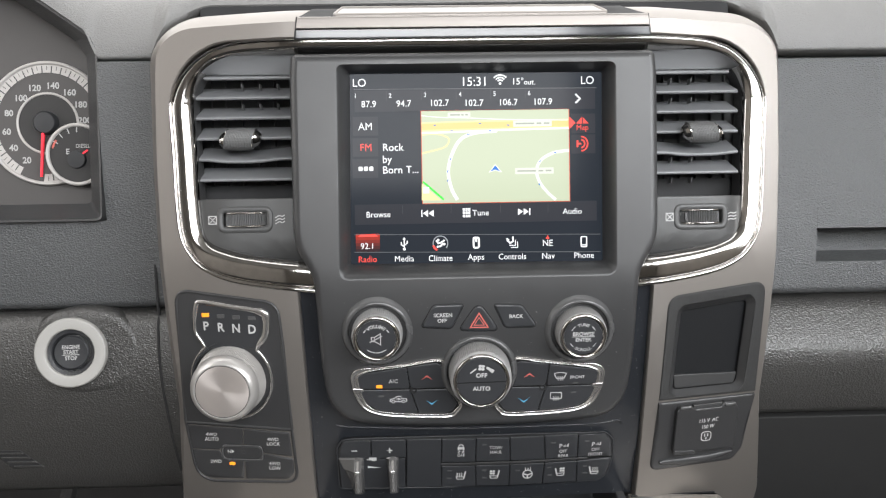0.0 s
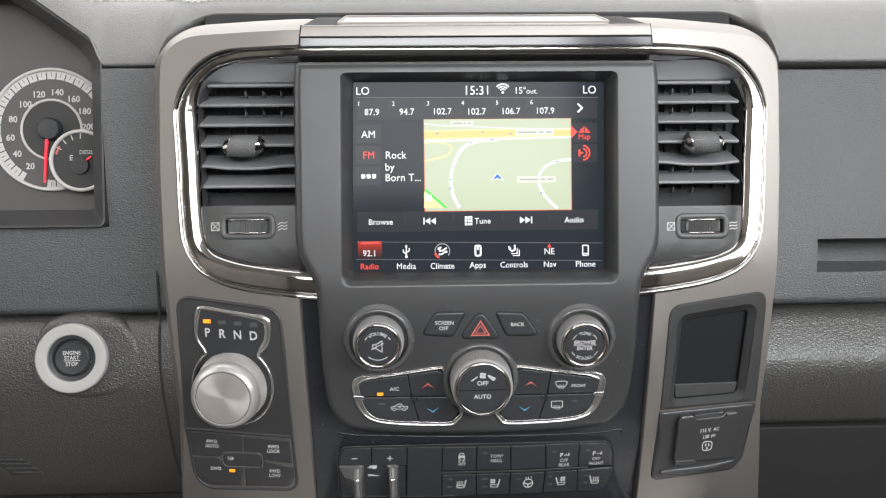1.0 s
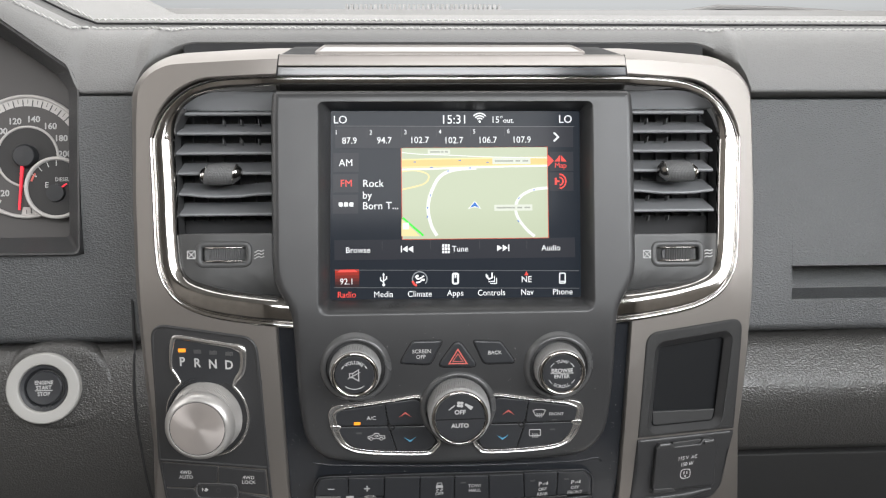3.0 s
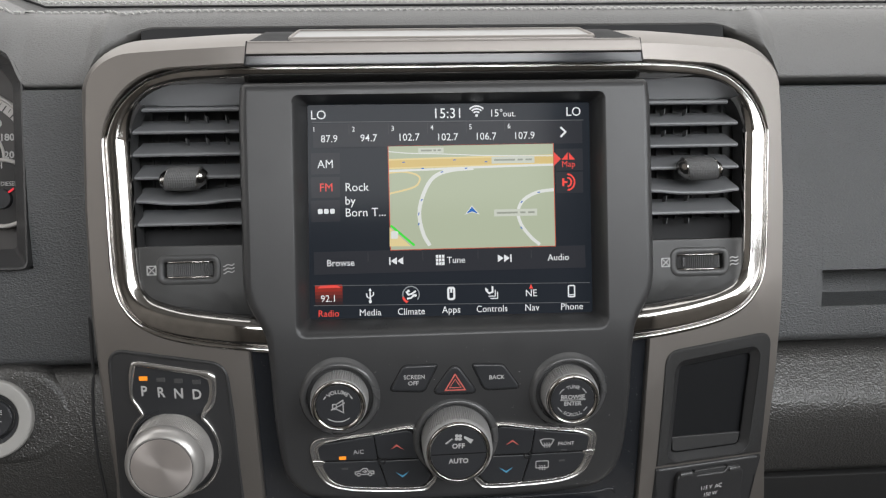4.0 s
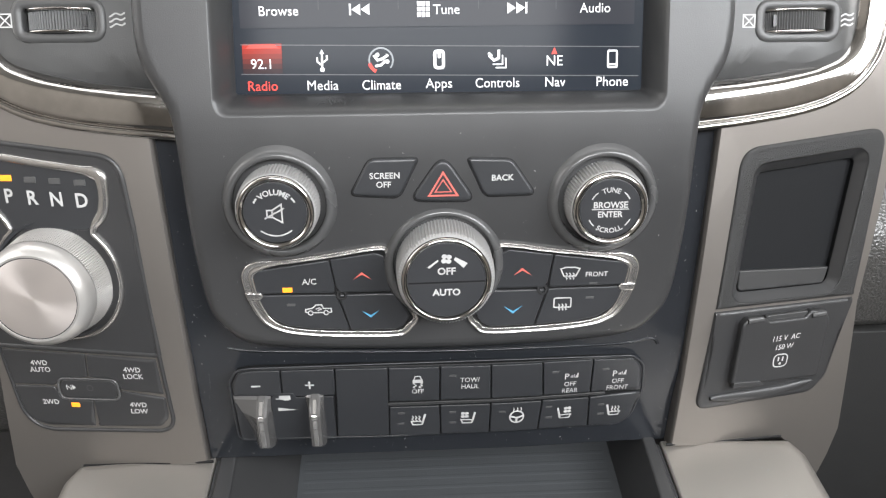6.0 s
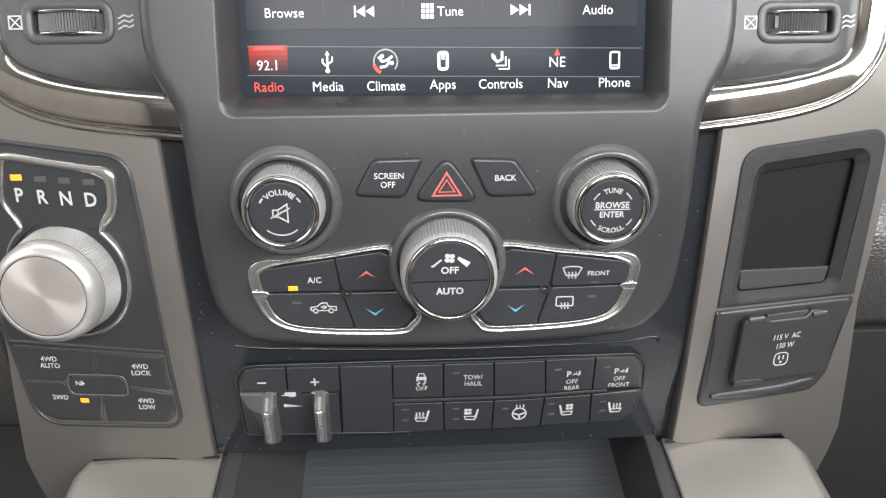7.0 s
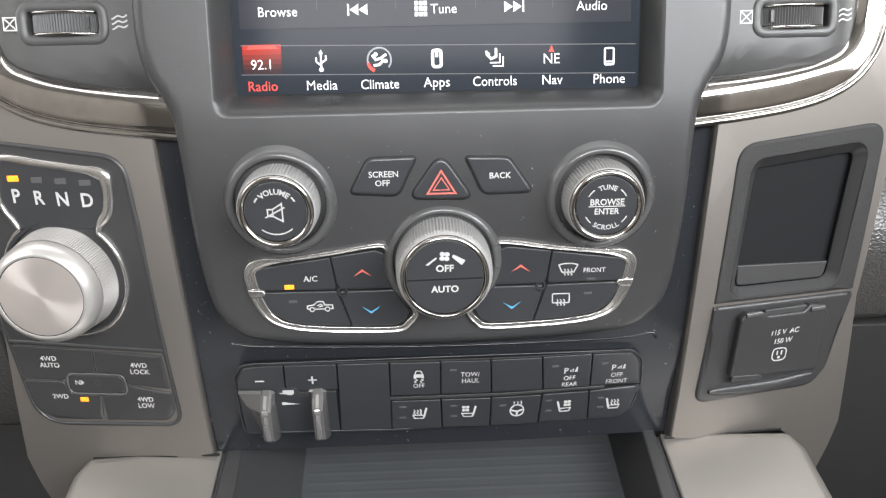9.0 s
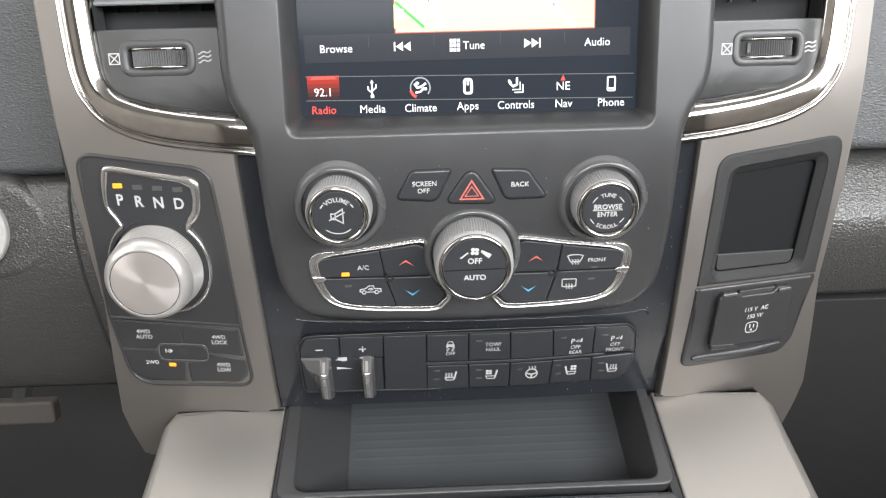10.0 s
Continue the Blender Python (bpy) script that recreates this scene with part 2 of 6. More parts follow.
def rounded(pts, r, seg=6):
    """A polygon with its corners rounded by r (one radius, or one for each corner)."""
    out, n = [], len(pts)
    for i in range(n):
        p, a, b = Vector(pts[i]), Vector(pts[i - 1]), Vector(pts[(i + 1) % n])
        q = r[i] if isinstance(r, (list, tuple)) else r
        d1, d2 = (a - p), (b - p)
        l1, l2 = d1.length, d2.length
        if q <= 0:
            out.append(tuple(p))
            continue
        d1.normalize(), d2.normalize()
        half = max(0.05, d1.angle(d2) / 2)
        t = min(q / math.tan(half), 0.49 * l1, 0.49 * l2)
        s, e = p + d1 * t, p + d2 * t
        for k in range(seg + 1):
            f = k / seg
            c = (s * (1 - f) ** 2 + p * 2 * f * (1 - f) + e * f * f)
            out.append((c.x, c.y))
    return out


def rect(u0, v0, u1, v1, r=0.0, seg=5):
    return rounded([(u0, v0), (u1, v0), (u1, v1), (u0, v1)], r, seg)


def circle(u, v, r, seg=48, r2=None):
    return [(u + r * math.cos(2 * math.pi * k / seg), v + (r2 or r) * math.sin(2 * math.pi * k / seg)) for k in range(seg)]


def area(pts):
    return sum(a[0] * b[1] - b[0] * a[1] for a, b in zip(pts, pts[1:] + pts[:1])) / 2


def inset(pts, d):
    """The outline moved inwards by d (a number, or a function of the point)."""
    n, sgn, out = len(pts), (1 if area(pts) > 0 else -1), []
    for i in range(n):
        a, p, b = pts[i - 1], pts[i], pts[(i + 1) % n]
        e1, e2 = Vector((p[0] - a[0], p[1] - a[1])), Vector((b[0] - p[0], b[1] - p[1]))
        if e1.length < 1e-6:
            e1 = e2
        if e2.length < 1e-6:
            e2 = e1
        e1, e2 = e1.normalized(), e2.normalized()
        m = e1 + e2
        if m.length < 1e-6:
            m = e1
        m.normalize()
        k = d(p) if callable(d) else d
        k /= max(0.45, m.dot(e1))
        out.append((p[0] - m.y * sgn * k, p[1] + m.x * sgn * k))
    return out


def plate(outline, holes=(), th=3.0, bev=0.6, hbev=None, steps=3, back=True, deep=None, facet=None):
    """A slab: front at h = 0 with rounded rims, thickness th behind it."""
    from mathutils.geometry import tessellate_polygon
    verts, faces, caps, backs = [], [], [], []
    for k, ring in enumerate([outline, *holes]):
        b = bev if k == 0 else (bev if hbev is None else hbev)
        sign, n = (1 if k == 0 else -1), len(ring)
        levels = [(0.0, None)] + [(1 - math.cos(math.pi / 2 * j / steps), 1 - math.sin(math.pi / 2 * j / steps)) for j in range(steps + 1)]
        start = len(verts)
        for j, (inn, dep) in enumerate(levels):
            f = (j - 1) / steps if j else 0.0
            line = (0.04 + 0.92 * f if 0 < f < 1 else f)
            way = lambda p: inn + (line - inn) * (facet(p) if facet and k == 0 and j else 0.0)
            pts = inset(ring, (lambda p: sign * way(p) * (b(p) if callable(b) else b)))
            for p, q in zip(pts, ring):
                bb = b(q) if callable(b) else b
                drop = dep if dep is None else dep + ((1 - line) - dep) * (facet(q) if facet and k == 0 and j else 0.0)
                verts.append((p[0], p[1], -th if dep is None else -drop * bb * (deep(q) if deep else 1.0)))
        for j in range(len(levels) - 1):
            for i in range(n):
                a, c = start + j * n + i, start + j * n + (i + 1) % n
                faces.append([a, c, c + n, a + n])
        caps.append(list(range(start + (len(levels) - 1) * n, start + len(levels) * n)))
        backs.append(list(range(start, start + n)))
    for loops in ([caps, backs] if back else [caps]):
        idx = [i for loop in loops for i in loop]
        for tri in tessellate_polygon([[Vector((verts[i][0], verts[i][1], 0)) for i in loop] for loop in loops]):
            faces.append([idx[i] for i in tri])
    return verts, faces


def lathe(profile, seg=64, knurl=None, squash=1.0):
    """A turned body from (radius, height) pairs round the middle. knurl: (first, last, depth): rows whose radius goes up and down."""
    verts, faces = [], []
    for j, (r, z) in enumerate(profile):
        for i in range(seg):
            q = r
            if knurl and knurl[0] <= j <= knurl[1]:
                q = r - knurl[2] * (i % 2 if len(knurl) < 4 else 1 - (i % 2) * (j % 2))
            a = 2 * math.pi * i / seg
            verts.append((q * math.cos(a), q * math.sin(a) * squash, z))
    for j in range(len(profile) - 1):
        for i in range(seg):
            a, b = j * seg + i, j * seg + (i + 1) % seg
            faces.append([a, b, b + seg, a + seg])
    if profile[-1][0] > 0.01:
        faces.append([(len(profile) - 1) * seg + i for i in range(seg)])
    return verts, faces


def spline(pts, n=8, closed=False):
    """A smooth curve through points of any dimension."""
    out, m = [], len(pts)
    for i in range(m if closed else m - 1):
        if closed:
            p = [pts[(i + k - 1) % m] for k in range(4)]
        else:
            p = [pts[max(0, i - 1)], pts[i], pts[i + 1], pts[min(m - 1, i + 2)]]
        for k in range(n):
            t = k / n
            out.append(tuple(0.5 * (2 * b + (c - a) * t + (2 * a - 5 * b + 4 * c - d) * t * t + (3 * b - a - 3 * c + d) * t ** 3)
                             for a, b, c, d in zip(*p)))
    if not closed:
        out.append(tuple(pts[-1]))
    return out


def sweep(path, half, rise, sides=10, closed=False, base=0.0, form=None):
    """A moulding along a path of (u, v) or (u, v, h): half wide to each side (a number, or one for each point), rising by rise.
    form: pairs of way across and height, each from 0 to 1, in place of the half round."""
    sides = len(form) - 1 if form else sides
    verts, faces, n = [], [], len(path)
    for i, p in enumerate(path):
        a, b = path[i - 1] if (i or closed) else p, path[(i + 1) % n] if (i < n - 1 or closed) else p
        d = Vector((b[0] - a[0], b[1] - a[1])).normalized()
        hw = half[i] if isinstance(half, (list, tuple)) else half
        z = p[2] if len(p) > 2 else 0.0
        for k in range(sides + 1):
            f = math.pi * k / sides
            x, y = (hw * form[k][0], rise * form[k][1]) if form else (-hw * math.cos(f), rise * math.sin(f))
            verts.append((p[0] - d.y * x, p[1] + d.x * x, z + y + base))
    for i in range(n if closed else n - 1):
        for k in range(sides):
            a, b = i * (sides + 1) + k, ((i + 1) % n) * (sides + 1) + k
            faces.append([a, a + 1, b + 1, b])
    if not closed:
        faces += [list(range(sides + 1)), list(range((n - 1) * (sides + 1), n * (sides + 1)))]
    return verts, faces


TWO_BEADS = [(-1, -0.3), (-0.97, 0.4), (-0.85, 0.85), (-0.66, 1.0), (-0.44, 0.9), (-0.22, 0.62), (0.22, 0.62), (0.44, 0.9), (0.66, 1.0), (0.85, 0.85), (0.97, 0.4), (1, -0.3)]


def tube(path, r, sides=8):
    """A round rod along points (u, v, w)."""
    verts, faces, n = [], [], len(path)
    for i, p in enumerate(path):
        d = (Vector(path[min(n - 1, i + 1)]) - Vector(path[max(0, i - 1)])).normalized()
        x = d.orthogonal().normalized() if abs(d.z) > 0.9 else d.cross(Vector((0, 0, 1))).normalized()
        y = d.cross(x)
        for k in range(sides):
            f = 2 * math.pi * k / sides
            q = Vector(p) + (x * math.cos(f) + y * math.sin(f)) * r
            verts.append(tuple(q))
    for i in range(n - 1):
        for k in range(sides):
            a, b = i * sides + k, i * sides + (k + 1) % sides
            faces.append([a, b, b + sides, a + sides])
    faces += [list(range(sides)), list(range((n - 1) * sides, n * sides))]
    return verts, faces


def sheet(outline, h=0.15):
    """A flat patch at height h."""
    from mathutils.geometry import tessellate_polygon
    tri = tessellate_polygon([[Vector((p[0], p[1], 0)) for p in outline]])
    return [(p[0], p[1], h) for p in outline], [list(t) for t in tri]


def stroke(pts, width, h=0.15, closed=False):
    """A flat line of that width along points."""
    verts, faces, n = [], [], len(pts)
    for i, p in enumerate(pts):
        a = pts[i - 1] if (i or closed) else p
        b = pts[(i + 1) % n] if (i < n - 1 or closed) else p
        e1, e2 = Vector((p[0] - a[0], p[1] - a[1])), Vector((b[0] - p[0], b[1] - p[1]))
        e1 = e1.normalized() if e1.length > 1e-6 else e2.normalized()
        e2 = e2.normalized() if e2.length > 1e-6 else e1
        m = (e1 + e2).normalized() if (e1 + e2).length > 1e-4 else e1
        k = width / 2 / max(0.5, m.dot(e1))
        verts += [(p[0] - m.y * k, p[1] + m.x * k, h), (p[0] + m.y * k, p[1] - m.x * k, h)]
    for i in range(n if closed else n - 1):
        a, b = 2 * i, 2 * ((i + 1) % n)
        faces.append([a, a + 1, b + 1, b])
    return verts, faces


def letters(text, u, v, cap, align="CENTER", h=0.15, bend=0.0, bold=0.0, wide=1.0, turn=0.0, shear=0.0):
    """Flat lettering with capitals cap high, its middle at (u, v). bend: radius of the circle that it is written round (minus: under it)."""
    cu = bpy.data.curves.new("text", "FONT")
    cu.body, cu.size, cu.align_x, cu.resolution_u, cu.offset, cu.shear = text, cap / 0.70, align, 3, bold * cap, shear
    cu.space_character = 1.02
    ob = bpy.data.objects.new("text", cu)
    me = bpy.data.meshes.new_from_object(ob)
    raw = [(p.co.x * wide, p.co.y - cap / 2) for p in me.vertices]
    faces = [list(f.vertices) for f in me.polygons]
    bpy.data.objects.remove(ob)
    bpy.data.curves.remove(cu)
    bpy.data.meshes.remove(me)
    out = []
    for x, y in raw:
        if bend > 0:
            x, y = (bend + y) * math.sin(x / bend), (bend + y) * math.cos(x / bend)
        elif bend < 0:
            x, y = (-bend - y) * math.sin(x / -bend), -(-bend - y) * math.cos(x / -bend)
        c, s = math.cos(radians(turn)), math.sin(radians(turn))
        out.append((u + x * c - y * s, v + x * s + y * c, h))
    return out, faces


def mirror_u(geo):
    return [(-p[0], *p[1:]) for p in geo[0]], geo[1]


def smooth_step(a, b, x):
    t = min(1.0, max(0.0, (x - a) / (b - a)))
    return t * t * (3 - 2 * t)


def box(u0, u1, v0, v1, w0, w1):
    v = [(u, q, w) for u in (u0, u1) for q in (v0, v1) for w in (w0, w1)]
    return v, [[0, 1, 3, 2], [4, 6, 7, 5], [0, 4, 5, 1], [2, 3, 7, 6], [0, 2, 6, 4], [1, 5, 7, 3]]


def loft(rings, closed=True, caps=False):
    """Skin between rings of equal length, of (u, v, w)."""
    n, verts, faces = len(rings[0]), [p for r in rings for p in r], []
    for j in range(len(rings) - 1):
        for i in range(n if closed else n - 1):
            a, b = j * n + i, j * n + (i + 1) % n
            faces.append([a, b, b + n, a + n])
    if caps:
        faces += [list(range(n)), list(range((len(rings) - 1) * n, len(rings) * n))]
    return verts, faces


# ---- the cab round the dashboard: unseen walls that close it and shape the light ----
def wall(name, geo, mat, label):
    return part(name, geo, mat, None, None, label, kind="structure")


wall("floor", box(-800, 800, -830, -800, -700, 1700), CARPET, "black carpeted cab floor")
# Solid behind the short opening, blocking light where a driver would sit.
wall("wall_west", join(box(-830, -800, -800, 0, -700, 1700), box(-830, -800, 540, 640, -700, 1700), box(-830, -800, 0, 540, 440, 1700),
                       box(-830, -800, 0, 540, -700, 20)), LINING, "unseen grey cab side with an opening placed to shape the light")
# Opening set back so that the right chrome mirrors solid wall.
wall("wall_east", join(box(800, 830, -800, 0, -700, 1700), box(800, 830, 540, 640, -700, 1700), box(800, 830, 0, 540, 1350, 1700),
                       box(800, 830, 0, 540, -700, 480)), LINING, "unseen grey cab side with an opening placed to shape the light")
wall("wall_south", join(box(-800, 800, -800, 100, 1670, 1700), box(-800, 800, 560, 640, 1670, 1700), box(-800, -400, 100, 560, 1670, 1700),
                        box(400, 800, 100, 560, 1670, 1700)), LINING, "grey cab back wall with a window opening")
wall("ceiling", box(-830, 830, 640, 660, 150, 1700), HEADLINER, "grey cab headliner")
wall("wall_north", box(-800, 800, -800, 150, -730, -700), CARPET, "black bulkhead behind the dashboard")

# ---- dashboard ----
dash = thing("dashboard", (0, 90, -60), "dark grey grained dashboard with stitched upper pad", "dashboard", kind="structure")


def pad_top(u):
    return 150 + 0.5 * min(60, max(0.0, -285 - u))


def pad_rows(u):
    """Cross-section of the upper pad at u: from its lower lip, over the front roll, back to the windshield."""
    a = abs(u)
    lip_v = 124.5 if a < 186 else max(86.0, 74 + 50.5 * math.sqrt(max(0.0, 1 - ((a - 186) / 46) ** 2)))
    lip_w = -47 - 10 * smooth_step(100, 86, 207 - lip_v)
    top = pad_top(u)
    lip_v += 20 * smooth_step(-270, -281, u) + 0.72 * max(0.0, -281 - u)
    lip_v = min(lip_v, top - 16)
    rows = [(lip_v - 0.5, lip_w - 24), (lip_v, lip_w - 3), (lip_v + 2.5, lip_w)]
    for k in range(1, 8):
        f = k / 8
        rows.append((lip_v + 2.5 + (top - lip_v - 4) * math.sin(f * 1.45), lip_w - (96 + lip_w) * (f ** 1.7)))
    return rows + [(top - 1.5, -96), (top - 0.8, -101), (top + 7.0, -106), (top + 10, -112), (top + 17, -130), (top + 35, -190), (top + 63, -265), (top + 86, -325), (top + 88, -335), (top + 80, -345)]


us = [-620 + 2 * k for k in range(621)]
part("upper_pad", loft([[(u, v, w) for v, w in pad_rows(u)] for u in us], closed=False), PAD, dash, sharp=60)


def seam_point(u, row):
    """Where the double-stitched seam lies on the pad: its lower row, its upper row or the groove between them."""
    if row == "lower":
        rows = pad_rows(u)
        at = 5.6 + 2.9 * smooth_step(26, 60, pad_top(u) - rows[1][0])
        (v0, w0), (v1, w1) = rows[int(at)], rows[int(at) + 1]
        return v0 + (at % 1) * (v1 - v0) + 0.25, w0 + (at % 1) * (w1 - w0) + 0.25
    return (pad_top(u) + 10.3, -110.5) if row == "upper" else (pad_top(u) + 5.6, -104.6)


for row in ("lower", "upper"):
    bits = []
    for k in range(216):
        u = -520 + 5.0 * k
        (a, aw), (b, bw) = seam_point(u, row), seam_point(u + 4.1, row)
        bits.append(tube([(u, a - 0.9, aw), (u + 1.2, a + 0.5, aw + 0.5), (u + 3.0, b + 0.6, bw + 0.5), (u + 4.1, b - 0.2, bw)], 0.8, 6))
    part("stitching", join(*bits), THREAD, dash, None, "row of pale grey stitches", kind="stuff")
part("seam_groove", tube([(u, *seam_point(u, "groove")) for u in range(-520, 561, 20)], 0.9, 6), SEAM, dash, None, "dark groove between the stitches")
part("defroster_grille", join(box(-620, 620, 200, 249, -402, -345), *[box(-100 + 5.5 * k, -97 + 5.5 * k, 248, 256.5, -400, -350) for k in range(33)]), KNOB_GREY, dash, None, "grey slotted defroster grille")
# Black wall added under the overhang, giving the lip's shadow by its colour.
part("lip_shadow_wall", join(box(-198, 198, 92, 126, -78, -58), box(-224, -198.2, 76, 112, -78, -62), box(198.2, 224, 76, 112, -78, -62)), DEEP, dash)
part("cowl", box(-700, 700, 120, 327, -640, -602), DEEP, dash)

# driver's side face between the cluster and the console
def dash_face(u0, u1, rows, mat, name, step=12):
    n = max(2, int(abs(u1 - u0) / step))
    return part(name, loft([[(u0 + (u1 - u0) * k / n, v, w) for v, w in rows] for k in range(n + 1)], closed=False), mat, dash, sharp=60)


FACE_L = [(84.5, -70), (84.5, -48), (83, -46), (60, -45.5), (0, -49), (-60, -58), (-92, -66), (-97, -69), (-99, -80)]
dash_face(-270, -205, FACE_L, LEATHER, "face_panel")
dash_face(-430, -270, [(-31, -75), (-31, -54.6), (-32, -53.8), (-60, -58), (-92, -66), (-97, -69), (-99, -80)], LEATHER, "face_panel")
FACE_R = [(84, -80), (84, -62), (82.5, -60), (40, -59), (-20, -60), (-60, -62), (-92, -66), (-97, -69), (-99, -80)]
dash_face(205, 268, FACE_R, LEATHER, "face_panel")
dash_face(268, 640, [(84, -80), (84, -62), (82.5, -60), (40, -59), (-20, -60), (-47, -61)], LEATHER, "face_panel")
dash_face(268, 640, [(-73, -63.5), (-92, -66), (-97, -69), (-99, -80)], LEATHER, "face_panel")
# grab recess in the passenger face
part("grab_recess", loft([[(268, -47, -61), (640, -47, -61)], [(274, -48, -100), (640, -48, -100)], [(274, -66, -100), (640, -66, -100)],
                          [(264, -73, -63.5), (640, -73, -63.5)]], closed=False), LEATHER, dash, sharp=20)
part("recess_end", ([(268, -47, -61), (274, -48, -100), (274, -66, -100), (264, -73, -63.5)], [[0, 1, 2, 3]]), LEATHER, dash)
# knee bolsters
KNEE_R = [(-98, -92), (-101, -79), (-104, -72), (-112, -67), (-120, -62), (-128, -57.5), (-135, -54.5), (-142, -53.5), (-152, -55.5), (-170, -61), (-188, -69), (-192, -72), (-193.5, -80)]
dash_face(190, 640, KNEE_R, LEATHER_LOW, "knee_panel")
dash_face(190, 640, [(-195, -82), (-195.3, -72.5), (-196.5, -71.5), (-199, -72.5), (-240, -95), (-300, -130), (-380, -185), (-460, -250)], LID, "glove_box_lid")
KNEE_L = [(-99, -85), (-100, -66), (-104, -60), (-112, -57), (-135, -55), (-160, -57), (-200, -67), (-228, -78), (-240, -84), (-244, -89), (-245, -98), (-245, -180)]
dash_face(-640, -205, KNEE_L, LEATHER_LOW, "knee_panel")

def knee_w(v):
    for (v0, w0), (v1, w1) in zip(KNEE_L, KNEE_L[1:]):
        if v1 <= v <= v0 and v1 < v0:
            return w0 + (w1 - w0) * (v - v0) / (v1 - v0)
    return -60.0


seam = spline([(-237.9, -59.9), (-237.2, -83.1), (-236.1, -108.6), (-234.9, -138.9), (-233.0, -167.9), (-231.0, -198.1), (-228.5, -227.5)], 5)
part("panel_seam", tube([(u, v, knee_w(v) - 0.2) for u, v in seam], 1.1, 8), DEEP, dash, None, "dark seam beside the console")

# ---- silver console surround ----
surround = thing("console_surround", (0, -240, -40), "satin silver painted arch round the centre console", "console trim")
half_out = [(116, -242), (181, -246), (188, -252), (199, -276), (205, -281), (211, -279), (215, -262), (217.5, -245), (221.5, -170), (224.5, -105), (227, -45), (228.5, 5), (228.5, 60)]
corner = [(228 - 42 + 42 * math.cos(radians(a)), 74 + 36 * math.sin(radians(a))) for a in range(5, 90, 7)]
top_edge = [(180, 110.2), (150, 110.8), (120, 111), (60, 111)]
half_in = [(60, 86), (120, 86), (160, 85.5)]
half_in += [(162 + 42.5 * math.cos(radians(a)), 43 + 42.5 * math.sin(radians(a))) for a in range(85, 0, -8)]
half_in += [(204.5, 34), (203, 0), (202, -30), (200, -44), (193, -57), (182, -66), (160, -73.5), (135, -77), (120, -78.5), (118.5, -120), (117, -180)]
right = half_out + corner + top_edge
inner_r = half_in
left_in = [(-u, v) for u, v in reversed(inner_r)]
outline = right + [(-u, v) for u, v in reversed(right)] + left_in + inner_r


def edge_round(p):
    if p[1] < -238:
        return 0.8
    if abs(p[0]) > 208 or p[1] > 90:
        return 13 + 1 * smooth_step(20, 95, p[1])
    return 1.2


pocket_cut = rounded([(131.5, -165), (133.8, -93.6), (204.0, -86.0), (203.0, -163.2)], [4, 8, 5, 4], 6)
part("silver_arch", plate(outline, [pocket_cut], hbev=0.6, th=62, bev=edge_round, steps=8, facet=lambda p: 0.8, deep=lambda p: 2.2 - 0.5 * smooth_step(40, 95, p[1]) if (abs(p[0]) > 208 and p[1] > -238) or p[1] > 90 else 1.5), SILVER, surround, on_stack, cut=16, sharp=30)
# silver strip over the screen, the dark deck behind it and the tray in the deck
def along(profile, ends, n=8):
    """A bar across the console: ends give u at its left and right for a height v."""
    rings = []
    for k in range(n + 1):
        rings.append([(ends(v)[0] + (ends(v)[1] - ends(v)[0]) * k / n, v, w) for v, w in profile])
    return loft(rings, closed=False)


strip_ends = lambda v: (-117.2 + 0.12 * (v - 85), 118.2 - 0.12 * (v - 85))
part("strip_gap", along([(85.4, 4), (85.6, 6.9), (87.5, 7.2), (91.6, 7.2)], strip_ends), GLOSS, surround, None, "gloss black groove under the strip")
for s, u in ((0.12, -118.6), (-0.12, 117.8)):
    part("end_seam", along([(85.4, 6.4), (99.9, 6.6)], lambda v: (u + s * (v - 85), u + 1.8 + s * (v - 85)), 1), DEEP, surround)
part("top_strip", along([(91.3, 4), (91.35, 8.8), (91.6, 9.25), (92.0, 9.4), (93, 9.4), (95.5, 9.4), (97.8, 9.3), (98.4, 9.2), (99.1, 8.6), (99.6, 7.4), (99.8, 5), (100, 3)], strip_ends), SILVER, surround, sharp=60)


def deck_w(v):
    return 6.6 - 1.95 * (v - 99.6)


part("top_deck", along([(97, 5.5), (99.7, 6.6), (107, deck_w(107)), (112, deck_w(112)), (113, -25), (113.4, -60)], lambda v: (-115.6 + 0.5 * (v - 99), 116.6 - 0.9 * (v - 99))), DEEP, surround, sharp=50)
tray = thing("top_tray", (0, 106, -10), "shallow tray with a bright satin rim on the dashboard", "storage tray")
rim = rounded([(-92.5, 101.2), (91, 101.2), (85.5, 111.2), (-88.5, 111.2)], 1.6)


def on_deck(u, v, h):
    return u, v + 0.92 * h, deck_w(v) + 0.39 * h


part("tray_rim", sweep(rim, [1.1 if p[1] < 104 else 0.7 for p in rim], 1.6, closed=True, base=0.1), SILVER, tray, on_deck)
part("tray_floor", sheet(inset(rim, 0.6), 0.7), KNOB_GREY, tray, on_deck, "satin grey tray floor")

# chrome moulding round vents and screen
chrome_r = [(178, 80)] + [(158 + 40 * math.cos(radians(a)), 41 + 39 * math.sin(radians(a))) for a in range(70, -1, -10)]
chrome_r += [(196.5, 10), (195.5, -20), (193, -43), (185, -56), (172, -63), (155, -67.5), (135, -70.5), (112, -73), (98, -74.4)]
path = [(0, 81.5), (60, 81.5), (120, 81.5), (155, 81)] + chrome_r[1:]
full = spline([(-u, v) for u, v in reversed(path[1:])] + path, 5)


